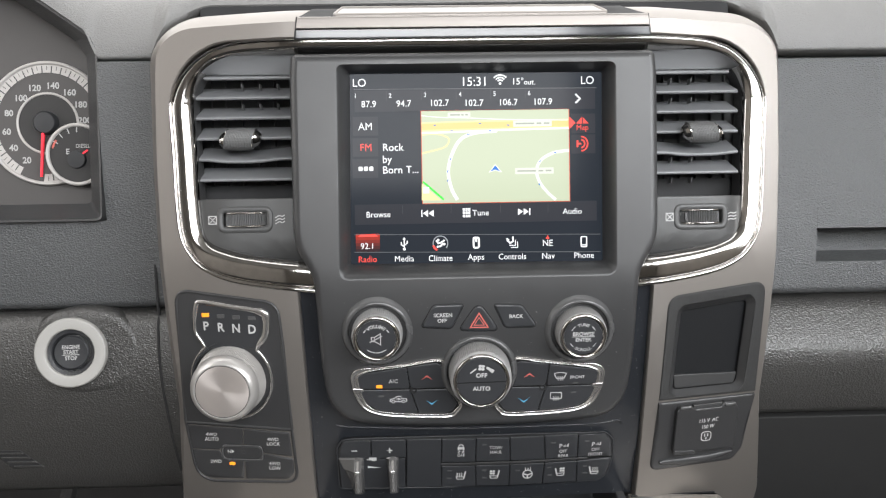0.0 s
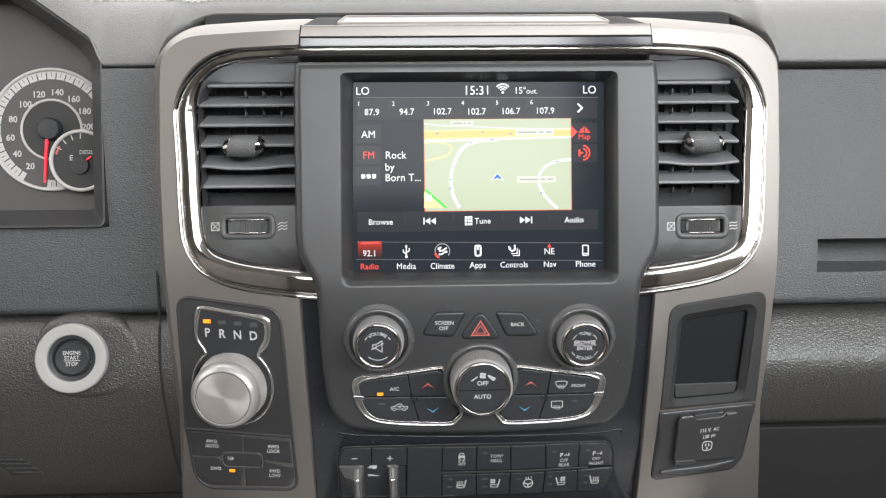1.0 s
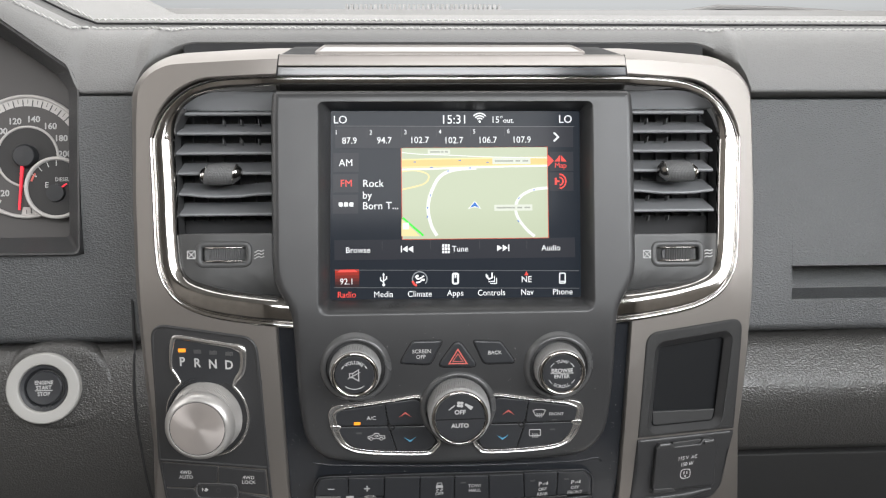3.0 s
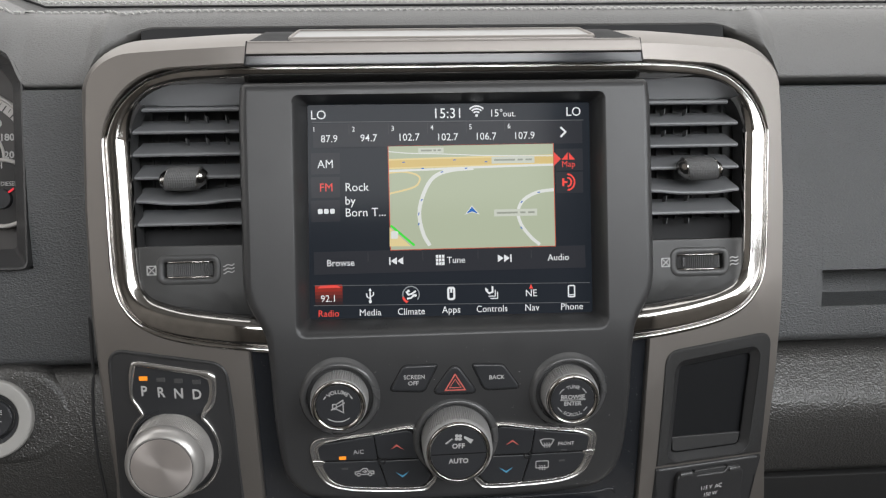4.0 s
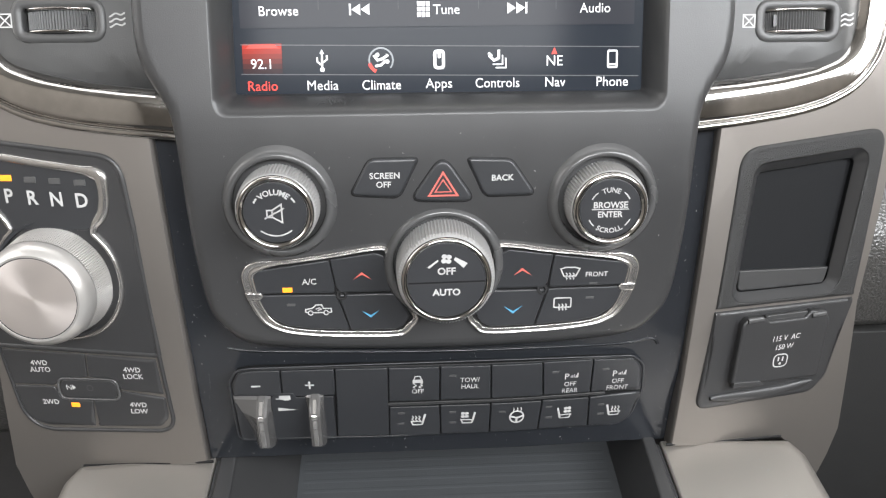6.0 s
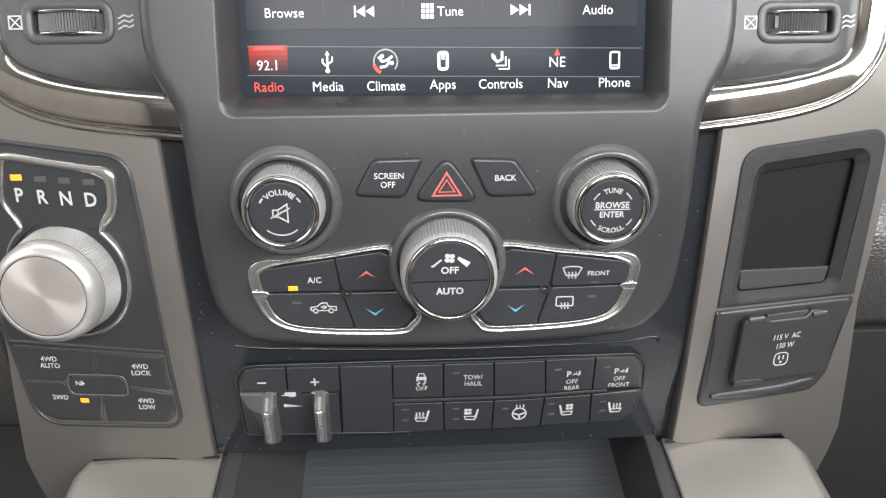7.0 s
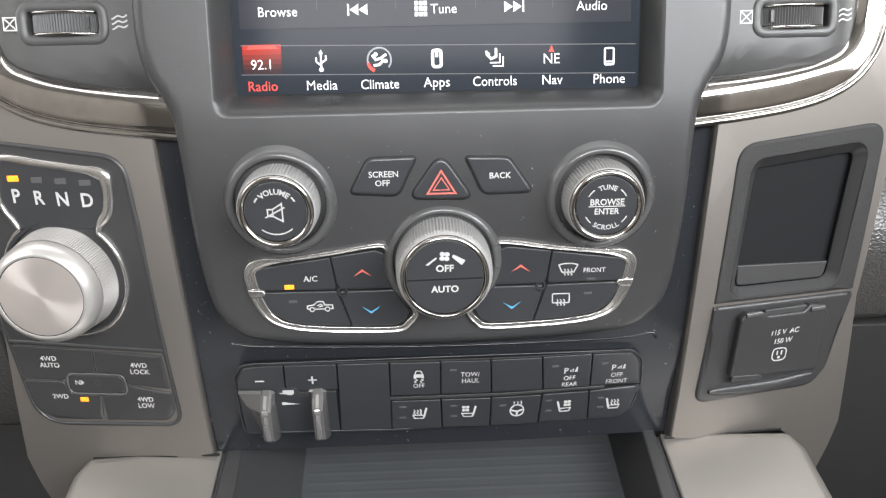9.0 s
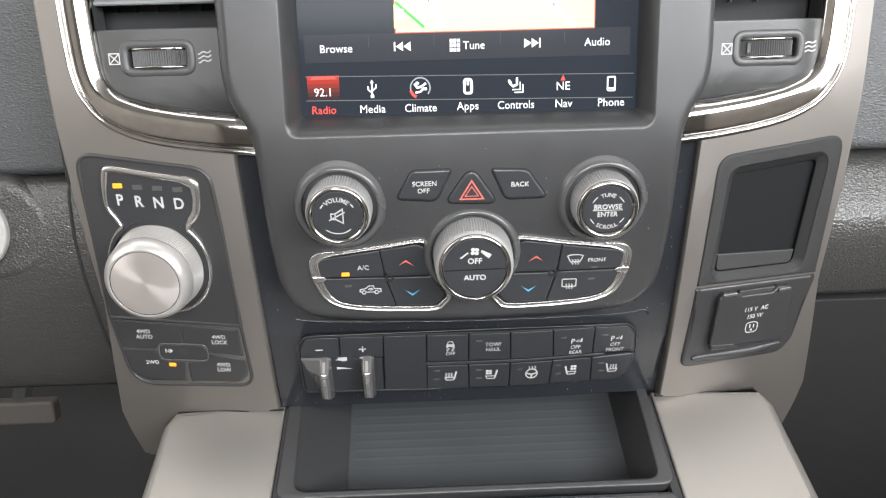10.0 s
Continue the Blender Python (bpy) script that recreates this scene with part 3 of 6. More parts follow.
def moulding(path, profile, low=None):
    """A strip with the given section (way towards the inside, height) along a path that runs clockwise; low: its section under the vents."""
    rings, n = [], len(path)
    for i, p in enumerate(path):
        a, b = path[max(0, i - 1)], path[min(n - 1, i + 1)]
        d = Vector((b[0] - a[0], b[1] - a[1])).normalized()
        k = 0.55 + 0.45 * smooth_step(76, 40, p[1]) + 0.3 * smooth_step(-48, -66, p[1])
        f = smooth_step(-46, -62, p[1]) if low else 0.0
        rings.append([(p[0] + d.y * x * k, p[1] - d.x * x * k, h + (g[1] - h) * f) for (x, h), g in zip(profile, low or profile)])
    return loft(rings, closed=False)


band_x = (-7.8, -7.75, -7.4, -6.7, -6.0, -5.5, -5.2, -4.9, -4.7, -4.2, -3.6, -3.0, -2.5, -1.2, 0.4, 1.8, 2.9, 3.9, 4.9, 5.9, 6.9, 7.6, 7.8)
band_h = (-1.6, 0.2, 1.2, 1.7, 1.4, 0.6, -0.5, -0.5, 0.1, 0.6, 0.7, 0.6, 0.45, 0.3, 0.08, -0.22, -0.65, -1.35, -2.3, -3.35, -4.5, -5.6, -6.8)
low_h = (-1.6, 0.0, 0.8, 1.0, 0.7, 0.1, -0.6, -0.6, -0.1, 0.3, 0.45, 0.45, 0.4, 0.36, 0.26, 0.12, -0.1, -0.5, -1.3, -2.7, -4.4, -5.8, -6.8)
part("chrome_band", moulding(full, list(zip(band_x, band_h)), list(zip(band_x, low_h))), CHROME, surround, on_stack, "polished chrome moulding", sharp=50)
part("chrome_backing", moulding(full, [(7.75, -6.6), (8.0, -9), (8.0, -20)]), BLACK, surround, on_stack, sharp=50)

# ---- air vents ----
def vent(side):
    ob = thing("air_vent", (side * 158, 20, -15), "black slatted dashboard air vent with a ribbed adjuster", "air vent", "air vents beside the screen")
    m = (lambda g: g) if side > 0 else mirror_u
    back = [(120, -22), (202, -22), (201, 62), (184, 79), (120, 80)]
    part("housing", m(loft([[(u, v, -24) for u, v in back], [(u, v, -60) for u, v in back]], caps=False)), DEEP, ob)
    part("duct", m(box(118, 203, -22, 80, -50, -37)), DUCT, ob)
    # lower panel with the thumbwheel's slot; the whole row leans a little across the console
    dv = -1.6 if side > 0 else 1.8
    cv, cu = -34.9 + dv, 156.8
    lower = rounded([(118, -20.5 + dv), (198, -20.5 + dv), (196, -42), (187, -57), (169, -66), (140, -69), (118, -71)], [0, 1, 8, 8, 8, 8, 0])
    dip = 0.017 if side > 0 else 0.009
    face_w = lambda u, v, h: (u, v, -6 + h - dip * max(0.0, abs(u) - 166) ** 2 - 0.02 * max(0.0, -48 - v) ** 2)
    slot = rect(cu - 14.8, cv - 5.2, cu + 14.8, cv + 5.2, 2.6)
    part("lower_panel", m(plate(lower, [slot], th=8, bev=0.8, hbev=0.5)), VENT_PANEL, ob, face_w, cut=6)
    part("slot_rim", m(sweep(rect(cu - 17.0, cv - 7.0, cu + 17.0, cv + 7.0, 4.5), 2.2, 1.3, closed=True, base=-0.4)), VENT_PANEL, ob, flat(-6))
    part("thumbwheel", m(loft([[(x, cv + s, -8.2 + z) for x, z in [(cu + 14.2 * math.cos(math.pi * k / 72), (6.5 if k % 2 else 5.7) * math.sin(math.pi * k / 72) - 2.4) for k in range(73)]]
                               for s in (-4.6, -4.4, -2.9, -2.7, -1.2, -1.0, 0.5, 0.7, 2.2, 2.4, 4.4, 4.6)], closed=False)), GRIP, ob, None, "ribbed black thumbwheel", sharp=20)
    rim_w = lambda u: -4.3 - 5.6 * (1 - math.sqrt(max(0.0, 1 - ((abs(u) - cu) / 14.4) ** 2)))
    for y in (4.5, -4.5):
        part("wheel_edge", m(sweep([(cu - 13.6 + 1.36 * k, cv + y) for k in range(21)], 0.75, 1.3)), CHROME, ob, lambda u, v, h: (u, v, rim_w(u) + h), "thin chrome wheel edge")
    mark_u = cu - 10.6
    part("wheel_mark", m(box(mark_u - 0.7, mark_u + 0.7, cv - 2.4, cv + 2.4, rim_w(mark_u) - 1.0, rim_w(mark_u) + 0.7)), BEZEL, ob)
    # closed and open symbols
    x0, x1 = (135.0, 178.0) if side > 0 else (-178.6, -133)
    part("closed_symbol", join(stroke(rect(x0 - 2.6, cv - 2.6, x0 + 2.6, cv + 2.6), 0.55, closed=True), stroke([(x0 - 2.4, cv - 2.4), (x0 + 2.4, cv + 2.4)], 0.55), stroke([(x0 - 2.4, cv + 2.4), (x0 + 2.4, cv - 2.4)], 0.55)), PRINT, ob, flat(-6))
    part("open_symbol", join(*[stroke([(x1 + 0.55 * k, cv + 2.1 * j + 0.45 * math.sin(k * 0.75 + 2.4) + 0.08 * k) for k in range(-6, 7)], 0.65) for j in (-1, 0, 1)]), PRINT, ob, flat(-6))
    # slats: thin blades with rounded noses, leaning down to the front
    for j, v in enumerate((64.5, 51.0, 37.3, 23.4, 9.2, -5.0)):
        u1 = (190 if v < 55 else 184) - (4.5 if side > 0 else 0)
        prof = [(v + 9.4, -32), (v + 5.6, -24), (v + 2.6, -17), (v + 0.9, -13.2), (v + 0.1, -12.2), (v - 0.8, -12.0), (v - 1.5, -12.6), (v - 1.7, -14), (v + 1.4, -20), (v + 7.6, -32)]
        sag = lambda u: -1.7 * math.exp(-((u - 159) / 20) ** 4) if j == 4 else 0.0
        part("slat", m(loft([[(u, a + sag(u), b) for a, b in prof] for u in [120 + (u1 - 120) * k / 14 for k in range(15)]], caps=True)), SLAT, ob)
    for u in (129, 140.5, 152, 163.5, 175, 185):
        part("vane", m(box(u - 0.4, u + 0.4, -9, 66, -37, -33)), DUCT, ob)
    # Short pieces added where light catches the vanes under a slat.
    for u in ((126.6, 140.8, 155.0) if side > 0 else (135.0, 147.2, 159.6)):
        for v in (61.0, 47.4, 5.6, -8.8) if side > 0 else (61.0, 47.4):
            part("lit_vane_tip", m(loft([[(u - 0.35, v, w), (u + 0.35, v, w), (u + 0.3, v - 3.4, w - 1.5), (u - 0.3, v - 3.4, w - 1.5)] for w in (-17.5, -24.0)], caps=True)), LIT_VANE, ob)
    # smooth cover between the chrome and the first slat
    crest = lambda u: min(79.0, 41 + 36.5 * math.sqrt(max(0.0, 1 - (max(0.0, u - 156) / 36.5) ** 2)))
    part("top_cover", m(loft([[(u, f * crest(u) + (1 - f) * 66.2, w) for f, w in ((1.0, -2.5), (0.8, -6.0), (0.5, -9.4), (0.2, -11.6), (0.0, -13.0), (0.0, -30))] for u in (119, 140, 156, 162, 168, 173, 177, 180, 182.4)], closed=False)), SLAT, ob)
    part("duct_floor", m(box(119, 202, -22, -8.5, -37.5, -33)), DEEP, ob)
    # adjuster on the middle slat: a cross-hatched barrel that leans inwards at the top, with chrome ends
    lean = lambda y: 159.3 - 0.24 * y
    grip = []
    for k in range(37):
        x = -9.4 + 18.8 * k / 36
        bulge = 6.9 + 0.9 * math.cos(x / 9.4 * 1.3)
        ring = []
        for q in range(56):
            r = 0.34 if (k % 2 or q % 2) and 0 < k < 36 else 0.0
            y = (bulge - r) * math.cos(2 * math.pi * q / 56)
            ring.append((lean(y) + x, 22.0 + y, -10 + (6.8 - r) * math.sin(2 * math.pi * q / 56)))
        grip.append(ring)
    part("adjuster", m(loft(grip, caps=True)), GRIP, ob, None, "cross-hatched rubber adjuster", sharp=25)
    for s in (-1, 1):
        cap = []
        for f, y_r, z_r in ((0.0, 7.1, 6.6), (0.1, 7.0, 6.5), (0.16, 5.9, 5.6), (0.5, 4.7, 4.4), (0.75, 3.4, 3.2), (0.85, 2.4, 2.2)):
            cap.append([(lean(y_r * math.cos(a)) + s * (9.3 + 5.6 * f), 22.0 + y_r * math.cos(a), -10 + z_r * math.sin(a)) for a in [2 * math.pi * q / 24 for q in range(24)]])
        part("adjuster_cap", m(loft(cap, caps=True)), CHROME, ob, None, "chrome adjuster end", sharp=35)
    return ob


vent(1)
vent(-1)

# ---- control panel with the touchscreen ----
panel = thing("control_panel", (0, -60, 0), "satin charcoal control panel housing touchscreen and knobs", "control panel")
body = spline([(121.3, 60), (121.4, 36), (121.4, -20), (121.2, -42), (118.5, -55), (112.0, -67), (108.9, -76), (107.4, -95), (106.9, -115), (106, -135), (103.4, -156), (97, -167), (86, -174.5), (60, -177.6), (30, -178.9), (0, -179.4)], 4)
body = [(117.5, 74.5), (120.3, 72)] + body
body = body + [(-u, v) for u, v in reversed(body[:-1])]
hole = rounded([(-91.4, -74.6), (92.8, -74.6), (93.4, 66.6), (-90.4, 66.6)], [7, 7, 5, 5], 7)


part("panel_front", plate(body, [hole], th=24, bev=5.5, hbev=0.02, steps=6), BEZEL, panel, on_centre, cut=4, sharp=32)
inner = rounded([(-84.8, -64.6), (86.6, -65.2), (87.4, 62.6), (-82.8, 63.4)], [1.5, 1.5, 1.5, 1.5], 7)


def lip_ring(f):
    """A ring of the slope from the opening's lip (0) to the glass (1): a tight turn beside it, a broad roll under it."""
    return [(p[0] + (q[0] - p[0]) * f, p[1] + (q[1] - p[1]) * f, centre(*p) * (1 - f ** (1.3 + 0.75 * smooth_step(-58, -70, p[1]))) - 0.6 * f) for p, q in zip(hole, inner)]


part("screen_surround", loft([lip_ring(f) for f in (0, 0.02, 0.05, 0.1, 0.17, 0.26, 0.38, 0.52, 0.68, 0.84, 1)] + [[(u, v, -4) for u, v in inner]]), BEZEL, panel, sharp=60)


# ---- touchscreen ----
screen = thing("touchscreen", (0, 0, 0), "lit dashboard touchscreen showing radio presets and a map", "touchscreen")
display = part("display", plate(rect(-86.4, -66.6, 88.4, 65.4, 1.5), th=4, bev=0.3), L_BACK, screen, flat(-0.4), "dark lit display")


L_RULE = lit("display thin rule", (0.13, 0.135, 0.14))


def ui(name, geo, mat, h=0.0, label=""):
    return part(name, geo, mat, display, flat(h), label)


def bar(a, b, h=0.0):
    return sheet([(a[0], a[1]), (b[0], a[1]), (b[0], b[1]), (a[0], b[1])], h)


def word(text, at, cap, mat=None, align="CENTER", bold=0.004, wide=0.95):
    return ui("lettering", letters(text, at[0], at[1], cap, align, h=0.25, bold=0.0 if "M" in text else bold, wide=wide), mat or L_WHITE)


# top line
word("LO", (-76.6, 57.4), 5.3)
word("15:31", (0.8, 57.3), 6.0)
word("15°", (30.2, 57.0), 4.4)
word("out.", (38.2, 56.5), 3.6)
word("LO", (77.4, 57.2), 5.3)
wu, wv = 18.3, 55.6
ui("wifi_symbol", join(sheet(circle(wu, wv, 0.9, 12), 0.25), *[stroke([(wu + r * math.sin(radians(a)), wv + r * math.cos(radians(a))) for a in range(-48, 49, 12)], 0.95, 0.25) for r in (2.3, 4.0, 5.7)]), L_WHITE)
ui("rule", stroke([(-80.4, 53.0), (83.6, 51.9)], 0.4, 0.1), L_RULE)
# presets
ui("preset_bar", bar((-80.1, 52.2), (82.7, 37.8), 0.05), L_BAR)
for k, (a, b, c, d) in enumerate((((-79.4, 48.8), "1", (-70.5, 43.1), "87.9"), ((-56.0, 48.6), "2", (-47.0, 43.2), "94.7"), ((-32.5, 48.7), "3", (-23.1, 43.3), "102.7"),
                                  ((-8.9, 48.8), "4", (0.2, 43.0), "102.7"), ((14.4, 48.9), "5", (23.5, 43.1), "106.7"), ((37.8, 49.0), "6", (46.9, 43.2), "107.9"))):
    word(b, a, 3.0)
    word(d, c, 4.3)
    if k:
        ui("divider", stroke([(a[0] - 2.6, a[1] + 3), (a[0] - 2.6, a[1] - 3.5)], 0.3, 0.15), L_LINE)
ui("next_arrow", stroke([(69.3, 47.8), (72.3, 44.8), (69.2, 41.8)], 1.2, 0.25), L_WHITE)
# band keys
ui("key", bar((-81.6, 34.6), (-64.5, 21.9), 0.05), L_BAR)
ui("key", bar((-81.9, 20.3), (-64.8, 7.9), 0.05), L_BAR)
ui("key", bar((-82.3, 6.3), (-65.1, -6.5), 0.05), L_BAR)
word("AM", (-73.1, 28.1), 4.9)
word("FM", (-73.0, 14.1), 4.9, L_RED)
su_, sv_ = -73.3, -0.3
ui("band_mark", join(*[sheet(rect(su_ + x - 1.4, sv_ - 1.5, su_ + x + 1.4, sv_ + 1.5, 0.9), 0.25) for x in (-3.6, 0, 3.6)]), L_WHITE, label="plain white band mark")
word("Rock", (-62.0, 14.0), 5.0, align="LEFT")
word("by", (-62.2, 6.0), 5.0, align="LEFT")
word("Born T...", (-62.3, -1.2), 5.0, align="LEFT")
# map
L_FRAME = lit("display map frame", (0.75, 0.16, 0.09), 0.8)
M0, M1 = (-35.3, 37.8), (64.4, -24.2)
ui("map_edge", bar((M0[0] - 0.5, M0[1] + 0.5), (M1[0] + 0.5, M1[1] - 0.5), 0.05), L_FRAME)
ui("map", bar(M0, M1, 0.1), L_MAP, label="pale green road map")


def clip_u(pts):
    return [(min(M1[0], max(M0[0], u)), min(M0[1], max(M1[1], v))) for u, v in pts]


def road(pts, width, mat, h, n=6):
    ui("road", stroke(clip_u(spline(pts, n)), width, h), mat)


road([(-35.4, 34.8), (-22.5, 33.5), (-3.4, 32.8), (23.4, 31.4), (64.9, 30.4)], 0.6, L_ROAD, 0.16)
road([(-35.5, 27.2), (4.2, 27.8), (64.8, 28.2)], 6.2, L_EDGE, 0.14)
road([(-35.5, 27.2), (4.2, 27.8), (64.8, 28.2)], 4.2, L_MAIN, 0.16)
road([(-35.6, 23.1), (-15.0, 23.5), (23.3, 24.5), (64.8, 25.1)], 1.3, L_ROAD, 0.18)
road([(-35.6, 21.9), (-26.5, 22.5), (-18.9, 20.5), (-17.0, 17.5), (-20.9, 13.0), (-35.9, 9.4)], 1.1, L_EDGE, 0.17)
road([(15.6, 23.9), (0.3, 22.6), (-9.4, 18.1), (-15.3, 8.0), (-17.8, -3.4), (-15.7, -14.9), (-11.9, -22.2)], 2.3, L_ROAD, 0.19)
road([(64.7, 9.9), (53.9, 8.5), (45.3, 3.7), (42.2, -3.2), (44.0, -10.9), (49.7, -18.6), (55.1, -23.3)], 2.0, L_ROAD, 0.19)
ui("route", join(stroke([(-35.1, -9.6), (-21.1, -22.0)], 1.3, 0.2)), L_GREEN)
ui("route_bank", sheet([(-35.9, -10.7), (-23.1, -22.4), (-36.1, -22.2)], 0.17), L_EDGE)
ui("road_shield", sheet(rect(-35.2, -17.6, -30.9, -13.1, 0.6), 0.22), L_ROAD)
for p, q in (((-18.1, -3.0), 70), ((-18.2, -9.1), 75), ((-16.1, 5.3), 60), ((44.0, -12.8), -50), ((44.5, 2.9), 40), ((55.0, 8.5), 10), ((11.0, 23.9), 5), ((-3.6, 21.9), 10), ((-15.0, 24.3), 2), ((-26.4, 28.2), 2), ((23.3, 27.6), 2), ((4.2, 29.0), 2)):
    c, s = math.cos(radians(q)), math.sin(radians(q))
    ui("road_arrow", stroke([(p[0] - 0.8 * c, p[1] - 0.8 * s), (p[0] + 0.8 * c, p[1] + 0.8 * s)], 0.6, 0.23), L_BLUE)
for a, b, n in (((26.7, 26.4), (52.9, 30.6), 3), ((-17.5, 33.4), (-2.2, 36.6), 3), ((27.5, -5.6), (53.8, -1.4), 3)):
    ui("map_tag", sheet([a, (b[0], a[1]), b, (a[0], b[1])], 0.24), L_TAG)
    x, w = a[0] + 1.6, b[0] - a[0] - 3.2
    for f0, f1 in ((0, 0.55), (0.62, 0.76), (0.83, 1.0)):
        ui("tag_bar", bar((x + f0 * w, (a[1] + b[1]) / 2 + 0.55), (x + f1 * w, (a[1] + b[1]) / 2 - 0.55), 0.27), L_TAGTEXT)
cu_, cv_ = 14.1, -1.6
ui("position_arrow", sheet([(cu_, cv_ + 3.0), (cu_ + 4.6, cv_ - 2.6), (cu_, cv_ - 1.2), (cu_ - 4.6, cv_ - 2.6)], 0.24), L_ROAD)
ui("position_arrow", sheet([(cu_, cv_ + 2.2), (cu_ + 3.4, cv_ - 1.9), (cu_, cv_ - 0.7), (cu_ - 3.4, cv_ - 1.9)], 0.26), L_BLUE)
# keys beside the map
ui("key", bar((66.1, 34.6), (82.6, 21.4), 0.05), L_BAR)
ui("key", bar((65.9, 20.5), (82.5, 7.7), 0.05), L_BAR)
ui("map_pointer", sheet([(64.9, 32.7), (69.1, 28.5), (64.8, 24.3)], 0.25), L_RED)
mu, mv = 73.7, 29.9
ui("map_symbol", join(sheet([(mu - 4.2, mv - 2.0), (mu - 0.4, mv + 2.4), (mu - 0.4, mv - 2.0)], 0.25), sheet([(mu + 0.4, mv - 2.0), (mu + 0.4, mv + 2.4), (mu + 4.2, mv - 2.0)], 0.25)), L_RED)
word("Map", (73.7, 25.4), 3.6, L_RED)
hu, hv = 72.8, 14.3
ui("tuner_mark", join(sheet(rect(hu - 3.2, hv - 2.4, hu - 1.9, hv + 2.4, 0.4), 0.25), sheet(rect(hu - 2.2, hv - 0.6, hu, hv + 0.6), 0.25),
                      *[stroke([(hu + r * math.cos(radians(a)), hv + r * math.sin(radians(a)) * 1.1) for a in range(-90, 91, 15)], 1.0, 0.25) for r in (2.4, 4.4)]), L_RED, label="plain red tuner mark")
# lower key bar
ui("key_bar", bar((-81.5, -24.4), (82.9, -38.0), 0.05), L_BAR)
for p in ((-49.2, -29.9), (-16.3, -30.1), (17.1, -30.3), (49.6, -30.5)):
    ui("divider", stroke([(p[0], p[1] + 4.6), (p[0], p[1] - 1)], 0.3, 0.15), L_LINE)
word("Browse", (-65.6, -31.2), 3.9)
word("Tune", (3.7, -31.2), 3.9)
word("Audio", (66.2, -31.2), 3.9)
tu, tv = -5.9, -31.1
ui("keypad_symbol", join(*[sheet(rect(tu + 1.85 * i - 0.75, tv + 2.2 * j - 0.9, tu + 1.85 * i + 0.75, tv + 2.2 * j + 0.9), 0.25) for i in (-1, 0, 1) for j in (-1, 0, 1)]), L_WHITE)
for (pu, pv), s in (((-32.4, -31.0), -1), ((33.3, -31.0), 1)):
    ui("skip_symbol", join(sheet([(pu - s * 4.2, pv + 2.3), (pu - s * 0.6, pv), (pu - s * 4.2, pv - 2.3)], 0.25), sheet([(pu - s * 0.4, pv + 2.3), (pu + s * 3.2, pv), (pu - s * 0.4, pv - 2.3)], 0.25),
                           sheet(rect(pu + s * 3.8 - 0.4, pv - 2.3, pu + s * 3.8 + 0.4, pv + 2.3), 0.25)), L_WHITE)
# app tabs
ui("rule", stroke([(-81.9, -44.6), (85.2, -47.3)], 0.4, 0.1), L_RULE)
ui("rule", stroke([(-82.2, -56.5), (85.1, -59.3)], 0.4, 0.1), L_RULE)
g0, g1 = (-81.2, -44.3), (-65.0, -56.4)
for k in range(6):
    f0, f1 = k / 6, (k + 1) / 6
    ui("tab_glow", bar((g0[0], g0[1] + (g1[1] - g0[1]) * f0), (g1[0], g0[1] + (g1[1] - g0[1]) * f1), 0.08), lit("display red glow", (0.42 * (1 - f0) ** 2 + 0.02, 0.02 * (1 - f0) + 0.012, 0.016)))
ui("tab_glow", sheet([(-79.7, -46.2), (-78.1, -44.7), (-68.2, -44.5), (-66.0, -46.1)], 0.12), L_RED)
word("92.1", (-73.3, -52.4), 4.0)
word("Radio", (-73.5, -61.3), 4.0, L_RED)
word("Media", (-48.7, -61.4), 4.0)
word("Climate", (-24.1, -61.5), 4.0, wide=0.9)
word("Apps", (0.1, -61.2), 4.0)
word("Controls", (24.8, -61.3), 4.0, wide=0.9)
word("Nav", (49.3, -61.3), 4.0)
word("Phone", (73.8, -61.4), 4.0)
word("NE", (49.0, -52.5), 4.2)
nu, nv = 49.0, -48.6
ui("north_mark", sheet([(nu - 1.3, nv - 1.3), (nu, nv + 1.5), (nu + 1.3, nv - 1.3)], 0.25), L_RED)
pu, pv = 73.8, -52.2
ui("phone_symbol", join(stroke(rect(pu - 1.9, pv - 3.4, pu + 1.9, pv + 3.4, 0.7), 0.8, 0.25, True), stroke([(pu - 1.7, pv - 2.2), (pu + 1.7, pv - 2.2)], 0.7, 0.25)), L_WHITE)
pu, pv = -48.5, -51.4
ui("plug_symbol", join(stroke([(pu, pv - 4), (pu, pv + 3.4)], 0.8, 0.25), sheet(circle(pu, pv - 3.6, 1.0, 12), 0.25), sheet([(pu - 1, pv + 2.8), (pu, pv + 4.6), (pu + 1, pv + 2.8)], 0.25),
                       stroke([(pu, pv - 2), (pu - 2, pv - 0.4), (pu - 2, pv + 1.4)], 0.7, 0.25), stroke([(pu, pv - 1), (pu + 2, pv + 0.4), (pu + 2, pv + 2.2)], 0.7, 0.25)), L_WHITE)
pu, pv = -24.0, -51.5
ui("climate_symbol", join(stroke([(pu + 5 * math.cos(radians(a)), pv + 5 * math.sin(radians(a))) for a in range(-40, 221, 20)], 0.7, 0.25)), L_GREY)
ui("climate_symbol", join(stroke([(pu - 3, pv + 2), (pu - 1.5, pv), (pu + 0.5, pv + 0.5), (pu + 3, pv + 2.2)], 1.1, 0.25), stroke([(pu - 2.5, pv - 2.4), (pu, pv - 2), (pu + 2, pv + 0)], 1.1, 0.25), sheet(circle(pu - 1.5, pv + 2.2, 0.9, 10), 0.25), sheet(circle(pu + 2.6, pv - 0.6, 0.9, 10), 0.25)), L_WHITE)
ui("climate_symbol", stroke([(pu + 5 * math.cos(radians(a)), pv + 5 * math.sin(radians(a))) for a in range(195, 246, 10)], 1.4, 0.27), L_RED)
